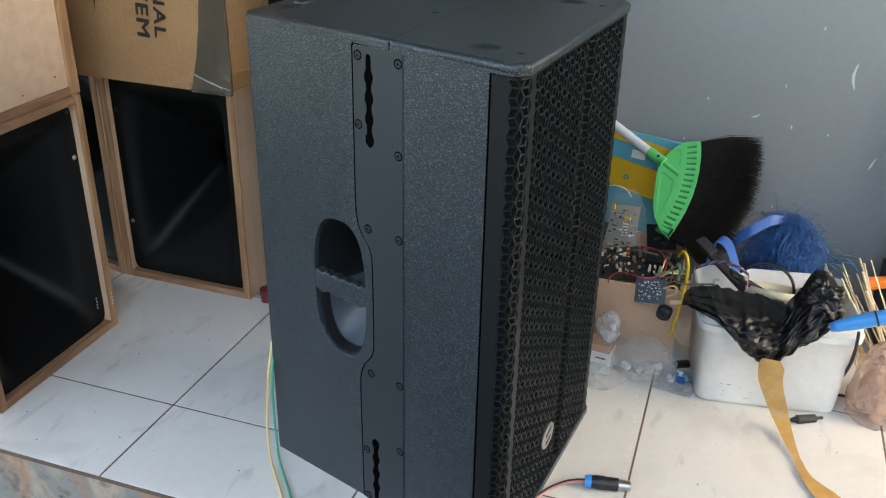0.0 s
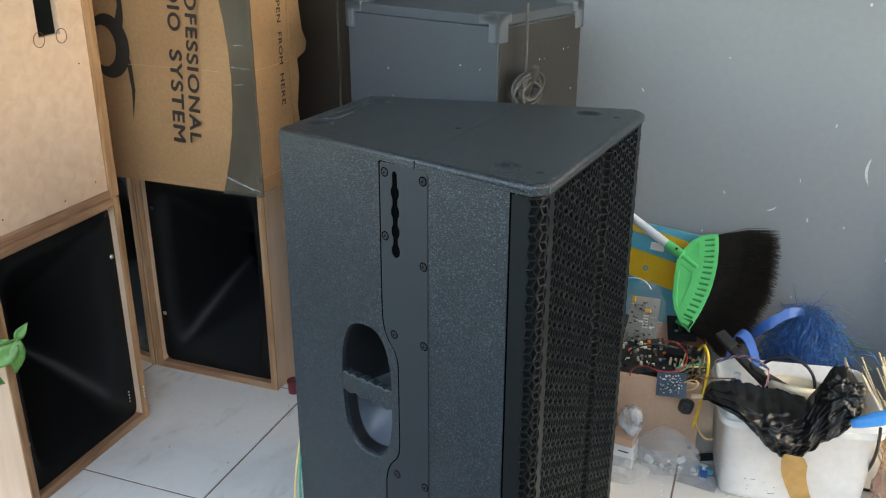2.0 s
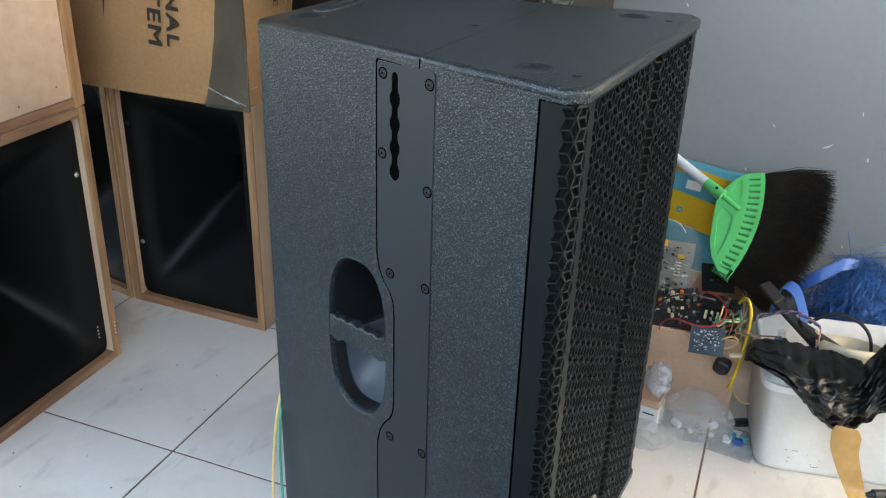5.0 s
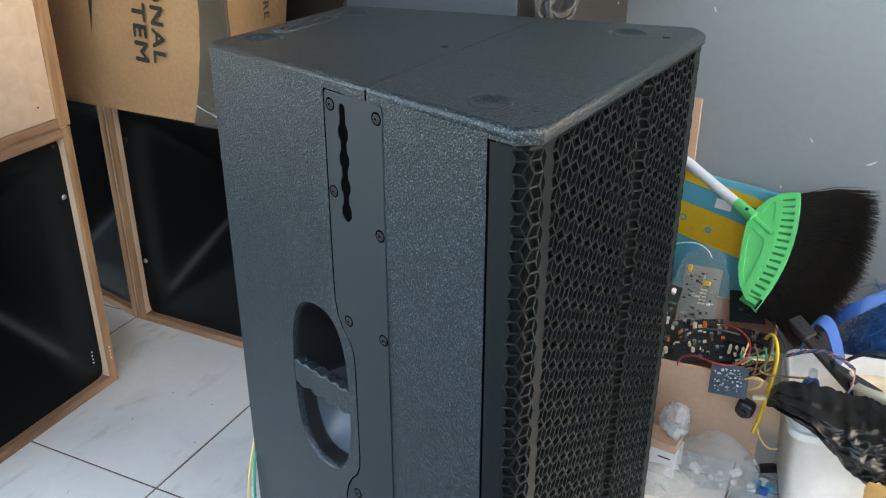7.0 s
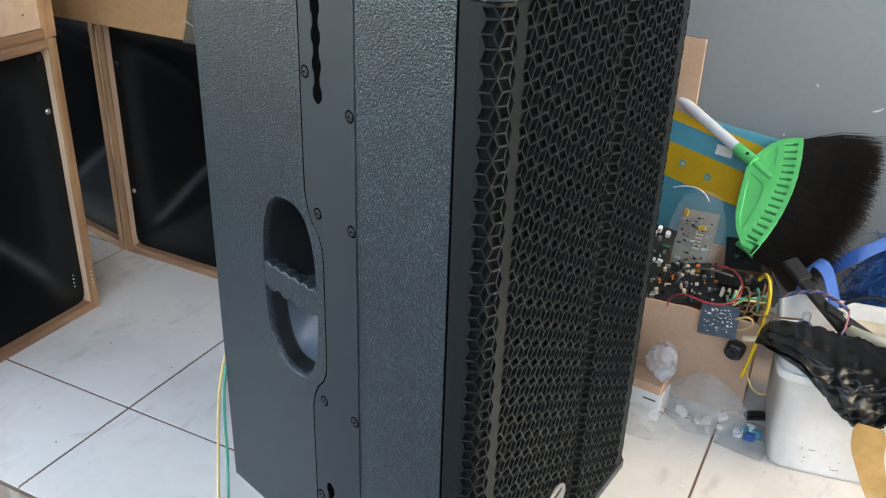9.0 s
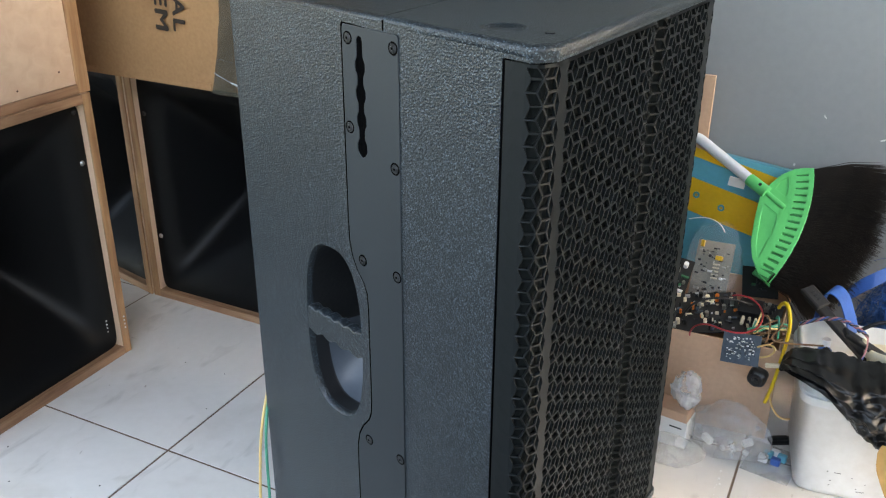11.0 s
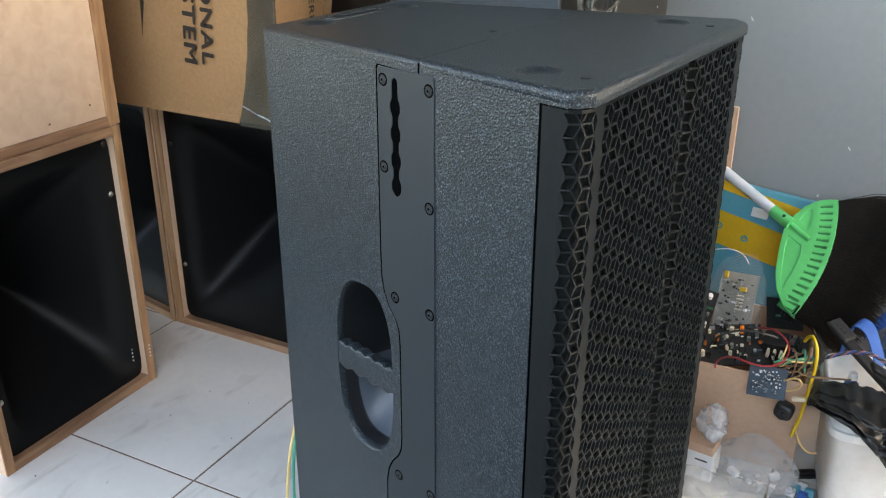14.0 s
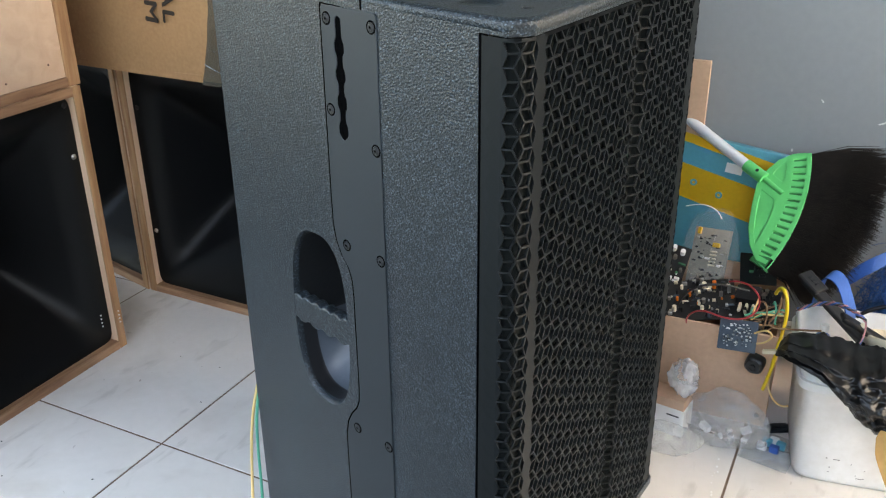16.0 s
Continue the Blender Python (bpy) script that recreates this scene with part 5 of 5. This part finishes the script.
def raffia():
    """A tangled bundle of blue plastic raffia, hundreds of thin ribbons."""
    t = thing("raffia_bundle", pose(0.236, 1.612, 0.0), "tangled bundle of blue plastic raffia string", "string")
    rnd = random.Random(21)
    part("core", crumple(0.076, 0.060, 0.190, 0.25, 2.0, 7, 5, 0.0, 0.5), M_RAFFIA, t, smooth=False)
    verts, faces = [], []
    for i in range(3200):
        a, e = rnd.uniform(0, 2 * math.pi), rnd.uniform(0.25, 1.5)
        base = Vector((0.106 * math.cos(a) * math.cos(e), 0.078 * math.sin(a) * math.cos(e), 0.255 * math.sin(e))) * rnd.uniform(0.72, 1.03)
        u = (base.normalized() * 1.1 + Vector((rnd.gauss(0, 0.6), rnd.gauss(0, 0.6), rnd.gauss(0, 0.6)))).normalized()
        v = u.orthogonal().normalized()
        v.rotate(Matrix.Rotation(rnd.uniform(0, 6.28), 3, u))
        rad, span, w = rnd.uniform(0.016, 0.050), rnd.uniform(1.2, 3.6), rnd.uniform(0.0003, 0.0006)
        side = u.cross(v) * w
        k = len(verts)
        steps = 10
        for q in range(steps + 1):
            ph = span * (q / steps - 0.5)
            p = base + u * (rad * (math.cos(ph) - 1)) + v * (rad * math.sin(ph))
            p.z = max(p.z, 0.003)
            verts += [p - side, p + side]
        for q in range(steps):
            faces.append((k + 2 * q, k + 2 * q + 1, k + 2 * q + 3, k + 2 * q + 2))
    me = bpy.data.meshes.new("string_mass")
    me.from_pydata([tuple(p) for p in verts], [], faces)
    me.materials.append(M_RAFFIA)
    b = tagged(new("string_mass", me), kind="stuff")
    b.parent = t
    for k in range(10):
        rn = random.Random(60 + k)
        p0 = Vector((0.035 + 0.03 * rn.random(), -0.03, 0.225 - 0.011 * k))
        pts = [p0 + Vector((0.016 * i, 0.012 * math.sin(i + k), -0.006 * i + 0.014 * math.sin(1.7 * i + k))) for i in range(6)]
        tube([tuple(p) for p in pts], 0.0012, M_RAFFIA if k % 3 else M_PCBG, "loose_string", t, seg=2)
    return t


raffia()


def sticks():
    t = thing("stick_bundle", pose(0.410, 1.430, 0.0), "bundle of thin bamboo sticks leaning beside the pail", "sticks")
    rnd = random.Random(9)
    for i in range(24):
        f = rnd.random()
        b = Vector((0.012 + 0.075 * f + rnd.gauss(0, 0.008), rnd.uniform(-0.03, 0.03), 0.0))
        tip = Vector((-0.112 + 0.075 * f ** 1.4 + rnd.gauss(0, 0.008), rnd.uniform(-0.02, 0.03), rnd.uniform(0.19, 0.272)))
        tube([tuple(b), tuple(tip)], rnd.uniform(0.0010, 0.0021), M_STICK, "stick", t, seg=3, smooth=False)
    return t


sticks()
bt = thing("air_nozzle", pose(0.352, 1.252, 0.236, 0, 68, 8), "bright blue tapered plastic tube lying on the pail's rim", "tube")
bm = bmesh.new()
rows = [[bm.verts.new((r * math.cos(a), r * math.sin(a) * 0.9, z)) for a in (2 * math.pi * i / 24 for i in range(24))] for r, z in ((0.007, -0.048), (0.0100, -0.036), (0.0125, -0.006), (0.0128, 0.02), (0.0125, 0.055), (0.0125, 0.075), (0.010, 0.105), (0.007, 0.135))]
for a, b in zip(rows, rows[1:]):
    for i in range(24):
        bm.faces.new((a[i], a[(i + 1) % 24], b[(i + 1) % 24], b[i]))
bm.faces.new(rows[0][::-1])
bm.faces.new(rows[-1])
part("tube", bm, M_BLUE, bt, smooth=True)
part("band", cyl(0.0134, 0.0134, 0.003, 24, Matrix.Translation((0, 0, 0.022))), M_BLACKP, bt)
oc = thing("bottle_cap", pose(0.318, 1.345, 0.188, 0, 0, 0), "small orange plastic cap on the pail", "cap")
part("cap", cyl(0.009, 0.008, 0.022, 18), M_ORANGE, oc)
ot = thing("tool", pose(0.436, 1.556, 0.176, 0, 78, 10), "orange plastic tool handle behind the sticks", "tool")
part("handle", cyl(0.013, 0.010, 0.09, 16, Matrix.Translation((0, 0, -0.045))), M_ORANGE, ot)
part("shaft", cyl(0.004, 0.004, 0.1, 12, Matrix.Translation((0, 0, 0.045))), M_STEEL, ot)
st = thing("crate", pose(0.55, 1.60, 0.0, 0, 0, 5), "dark box standing behind the sticks", "box")
part("box_body", box(-0.11, 0.11, -0.06, 0.12, 0, 0.155, 0.003), M_BLACKP, st)
pn = thing("panel_board", pose(0.530, 1.70, 0.120, -3, 4, 0), "red-brown painted board leaning on the wall", "board")
part("panel", box(-0.095, 0.2, -0.01, 0.01, 0, 0.42, 0.002), M_BROWN, pn)
pb = thing("plastic_bag", pose(0.425, 1.345, 0.0), "pinkish translucent plastic bag with brown contents on the floor", "plastic bag")
part("film", crumple(0.05, 0.045, 0.085, 0.3, 1.5, 14, 4, -0.055, 0.4), M_PINK, pb, smooth=True)
part("contents", crumple(0.036, 0.032, 0.050, 0.3, 2.0, 15, 3, -0.053), M_CARD3, pb)
pb.matrix_world = pose(0.425, 1.345, 0.055)
wire([(0.155, 1.44, 0.196), (0.18, 1.445, 0.222), (0.215, 1.44, 0.226), (0.245, 1.43, 0.212), (0.256, 1.425, 0.188), (0.256, 1.42, 0.16)], 0.003, M_BLACKP, "black_cable", "black cable arching inside the pail")
wire([(0.36, 1.30, 0.19), (0.366, 1.31, 0.14), (0.36, 1.33, 0.08), (0.345, 1.36, 0.03), (0.34, 1.38, 0.006), (0.39, 1.39, 0.004)], 0.003, M_BLACKP, "black_cable", "black cable hanging down beside the pail")

# dc plug lying on the floor
pl = thing("dc_plug", pose(0.312, 1.282, 0.008, 0, 0, 28), "black cable plug lying on the floor by the pail", "plug")
part("body", cyl(0.0085, 0.0075, 0.034, 16, pose(-0.02, 0, 0, 0, 90, 0)), M_BLACKP, pl, smooth=False)
part("tip", cyl(0.003, 0.003, 0.014, 12, pose(0.014, 0, 0, 0, 90, 0)), M_SCREW, pl)
part("boot", cyl(0.003, 0.007, 0.014, 12, pose(-0.034, 0, 0, 0, 90, 0)), M_BLACKP, pl)

cp = thing("plastic_clip", pose(0.082, 1.385, 0.0, 0, 0, 30), "small black plastic clip on the floor beside the carton", "clip")
part("clip_base", box(-0.020, 0.020, -0.009, 0.009, 0.0, 0.006, 0.002), M_BLACKP, cp)
part("clip_tongue", box(-0.016, 0.010, -0.005, 0.005, 0.0062, 0.011, 0.002), M_BLACKP, cp)

# clear bags and small boxes in front of the open carton
bg = thing("plastic_bag", pose(0.005, 1.318, 0.036, 0, -8, 0), "clear plastic bag with white parts on the floor", "plastic bag")
part("film", crumple(0.060, 0.030, 0.047, 0.24, 1.5, 17, 4, -0.034, 0.7), M_CLEAR, bg, smooth=True)
rnd = random.Random(31)
for k in range(7):
    s1, s2 = rnd.uniform(0.004, 0.010), rnd.uniform(0.003, 0.005)
    q = part("part_inside", box(-s1, s1, -s2, s2, -s2, s2, 0.0015), M_MILK if k % 2 else M_WHITE, bg)
    q.matrix_local = pose(rnd.uniform(-0.03, 0.035), rnd.uniform(-0.016, 0.0), rnd.uniform(-0.028, -0.012), rnd.uniform(-30, 30), rnd.uniform(-25, 25), rnd.uniform(0, 180))
bg2 = thing("plastic_bag", pose(-0.062, 1.316, 0.094, 0, 0, 0), "crumpled white plastic bag on the small box", "plastic bag")
part("film", crumple(0.020, 0.016, 0.028, 0.30, 2.0, 19, 4, -0.026, 0.8), M_MILK, bg2, smooth=True)
sbx = thing("small_box", pose(-0.07, 1.312, 0, 0, 0, -6), "small white and brown paper box on the floor", "box")
part("box_body", box(-0.04, 0.022, -0.020, 0.020, 0.0, 0.050, 0.0015), M_WHITE, sbx)
part("flap", box(-0.038, 0.021, -0.022, 0.016, 0.0505, 0.067, 0.0015), M_CARD3, sbx)
part("print_bar", box(-0.006, 0.014, -0.0206, -0.0201, 0.036, 0.0385), M_SCREW, sbx)
bg3 = thing("plastic_bag", pose(-0.062, 1.262, 0.014, 0, 0, 20), "flat clear plastic bag lying on the floor", "plastic bag")
part("film", crumple(0.045, 0.03, 0.022, 0.25, 1.4, 23, 4, -0.013, 0.3), M_CLEAR, bg3, smooth=True)
bg4 = thing("zip_bag", pose(0.078, 1.325, 0.0015, 0, 0, -8), "small flat zip bag with blue and white parts", "plastic bag")
part("film", box(-0.036, 0.036, -0.045, 0.040, 0, 0.0008), M_CLEAR, bg4)
for k, (x, y, c) in enumerate(((-0.008, 0.006, M_TEAL), (0.006, -0.006, M_STRAP), (0.0, 0.014, M_WHITE), (-0.012, -0.008, M_WHITE), (0.012, 0.008, M_TEAL))):
    part("terminal", box(x - 0.007, x + 0.007, y - 0.005, y + 0.005, 0.001, 0.013, 0.002), c, bg4)


# the whole heap sits close to the wall
for ob in [o for o in bpy.data.objects if o not in before and o.parent is None]:
    ob.location += Vector((0.006, 0.044, 0.0))


# ---- speaker plug and leads on the floor ----
def speaker_plug():
    t = thing("speaker_plug", pose(-0.013, 1.012, 0.0115, 0, 0, 11) @ Matrix.Scale(0.87, 4), "black cable plug with blue collar and steel sleeve", "plug")
    ax = pose(0, 0, 0, 0, 90, 0)
    bm = bmesh.new()
    prof = ((0.0085, -0.004), (0.0115, 0.002), (0.013, 0.016), (0.0128, 0.030), (0.0118, 0.0315), (0.0122, 0.034), (0.0120, 0.054), (0.0108, 0.0555))
    rows = [[bm.verts.new((z, r * math.cos(a), r * math.sin(a))) for a in (2 * math.pi * i / 28 for i in range(28))] for r, z in prof]
    for a, b in zip(rows, rows[1:]):
        for i in range(28):
            bm.faces.new((a[i], a[(i + 1) % 28], b[(i + 1) % 28], b[i]))
    bm.faces.new(rows[0][::-1])
    bm.faces.new(rows[-1])
    part("shell", bm, M_BLACKP, t, smooth=True)
    part("blue_ring", cyl(0.0105, 0.0128, 0.012, 28, pose(-0.006, 0, 0, 0, 90, 0)), M_BLUE, t, "bright blue collar")
    bm = cyl(0.0098, 0.0098, 0.022, 28, pose(0.055, 0, 0, 0, 90, 0))
    part("sleeve", bm, M_STEEL, t, "shiny steel sleeve")
    for dy, mm in ((-0.0022, M_PWIRE), (0.0024, M_BLACKP)):
        tube([(-0.004, dy, 0), (-0.03, dy - 0.002, 0.0), (-0.065, dy - 0.02, -0.006), (-0.10, dy - 0.06, -0.010), (-0.125, dy - 0.11, -0.010), (-0.14, dy - 0.18, -0.010), (-0.145, dy - 0.235, -0.010)], 0.0025, mm, "lead", t, seg=4)
    return t


speaker_plug()
wire([(-0.532, 0.935, 0.20), (-0.524, 0.905, 0.17), (-0.530, 0.90, 0.10), (-0.530, 0.894, 0.04), (-0.515, 0.872, 0.006), (-0.46, 0.814, 0.003), (-0.42, 0.765, 0.003), (-0.40, 0.738, -0.03)], 0.0021, M_CWIRE, "cream_wire", "yellowish wire trailing from the loudspeaker to the floor")
wire([(-0.530, 0.936, 0.20), (-0.519, 0.906, 0.17), (-0.520, 0.902, 0.10), (-0.515, 0.897, 0.04), (-0.501, 0.875, 0.006), (-0.448, 0.820, 0.003), (-0.408, 0.77, 0.003), (-0.388, 0.742, -0.03)], 0.0021, M_GWIRE, "green_wire", "green wire trailing from the loudspeaker to the floor")
rc = thing("cup", pose(-0.800, 1.345, 0.0), "small red plastic cup beside the horn box", "cup")
part("body", cyl(0.013, 0.015, 0.03, 24), M_DRED, rc)


# ---- plant by the porch edge ----
def plant():
    """A straggling shoot whose few leaves reach in over the porch edge."""
    t = thing("potted_plant", pose(-1.431, 0.449, DROP), "leafy green plant growing beside the porch edge", "plant")
    part("pot", cyl(0.06, 0.08, 0.14, 28), M_BROWN, t)
    tube([(0, 0, 0.13), (0.03, 0.03, 0.36), (0.12, 0.11, 0.55), (0.28, 0.21, 0.655), (0.409, 0.325, 0.703), (0.438, 0.366, 0.711)], 0.0016, M_STEM, "stem", t, seg=4)
    tube([(0.03, 0.03, 0.36), (0.12, 0.10, 0.53), (0.26, 0.19, 0.625), (0.390, 0.310, 0.668), (0.420, 0.345, 0.690)], 0.0014, M_STEM, "stem", t, seg=4)
    n0 = Vector((0.72, -0.50, 0.48)).normalized()
    for base, tip, wide, lean in (((-0.982, 0.826, 0.350), (-0.969, 0.844, 0.376), 0.0085, 0.0), ((-0.980, 0.829, 0.350), (-0.987, 0.818, 0.290), 0.013, 0.2),
                                  ((-0.981, 0.826, 0.344), (-1.006, 0.791, 0.306), 0.017, 0.0), ((-1.022, 0.766, 0.308), (-0.998, 0.802, 0.276), 0.014, 0.3),
                                  ((-0.998, 0.804, 0.349), (-0.987, 0.819, 0.353), 0.004, 0.6)):
        base, tip = Vector(base) - Vector((-1.42, 0.46, DROP)), Vector(tip) - Vector((-1.42, 0.46, DROP))
        ln = (tip - base).length
        bm = bmesh.new()
        rows = []
        for i in range(11):
            s = i / 10
            w = wide * math.sin(math.pi * min(1, (0.03 + 0.97 * s) ** 0.8)) * (1 - 0.2 * s) * (1 + 0.05 * (i % 2)) + 0.0004
            rows.append([bm.verts.new((s * ln, k * w, 0.10 * ln * math.sin(math.pi * s) + 0.22 * abs(k) * w + 0.02 * ln * math.sin(9 * s + 2 * k))) for k in (-1, -0.5, 0, 0.5, 1)])
        for a, b in zip(rows, rows[1:]):
            for k in range(4):
                bm.faces.new((a[k], a[k + 1], b[k + 1], b[k]))
        leaf = part("leaf", bm, M_LEAF, t, smooth=True)
        leaf.modifiers.new("thickness", "SOLIDIFY").thickness = 0.0006
        lng = (tip - base).normalized()
        wid = (n0 + Vector((0, 0, lean))).cross(lng).normalized()
        n = lng.cross(wid)
        leaf.matrix_local = Matrix(((lng.x, wid.x, n.x, base.x), (lng.y, wid.y, n.y, base.y), (lng.z, wid.z, n.z, base.z), (0, 0, 0, 1)))
    return t


plant()

# crumbs on the floor
rnd = random.Random(77)
bm = bmesh.new()
for i in range(45):
    x, y = rnd.uniform(-1.0, 0.5), rnd.uniform(0.76, 1.6)
    s = rnd.uniform(0.0004, 0.0012)
    box(x - s, x + s, y - s * rnd.uniform(0.4, 1), y + s, 0.0002, 0.0002 + s * 0.7, 0, 1, bm)
tagged(part("floor_grit", bm, M_SCREW), "scattered grit and crumbs on the floor tiles", "grit", kind="stuff")

bm = bmesh.new()
for i in range(26):
    k = rnd.random()
    x, y = 0.0445 - 0.030 * k + rnd.gauss(0, 0.002), 1.02 + 0.33 * k
    q = rnd.uniform(0.0006, 0.0018)
    box(x - q, x + q * 0.6, y - q, y + q * 1.4, 0.0002, 0.0002 + q * 0.6, 0, 1, bm)
tagged(part("paint_flecks", bm, M_WHITE), "white paint flecks along a floor joint", "grit", kind="stuff")

# ---- floor tiles, laid last ----
T = 0.4045
tile_mesh = {}
for i in range(-6, 8):
    for j in range(-1, 3):
        x0, x1 = -0.76 + T * (i + 2), -0.76 + T * (i + 3)
        y0, y1 = 0.948 + T * j, 0.948 + T * (j + 1)
        y0, y1 = max(y0, EDGE_Y), min(y1, WALL_Y + 0.08)
        key = (round(y1 - y0, 4),)
        if key not in tile_mesh:
            g = 0.0018
            bm = box(g, T - g, g if j >= 0 else 0.0, y1 - y0 - g, -0.003, 0.0, 0.0003, 1)
            me = bpy.data.meshes.new("tile")
            bm.to_mesh(me)
            bm.free()
            me.materials.append(M_TILE)
            tile_mesh[key] = me
        ob = new("tile", tile_mesh[key])
        ob.parent = floor
        ob.location = (x0, y0, 0)
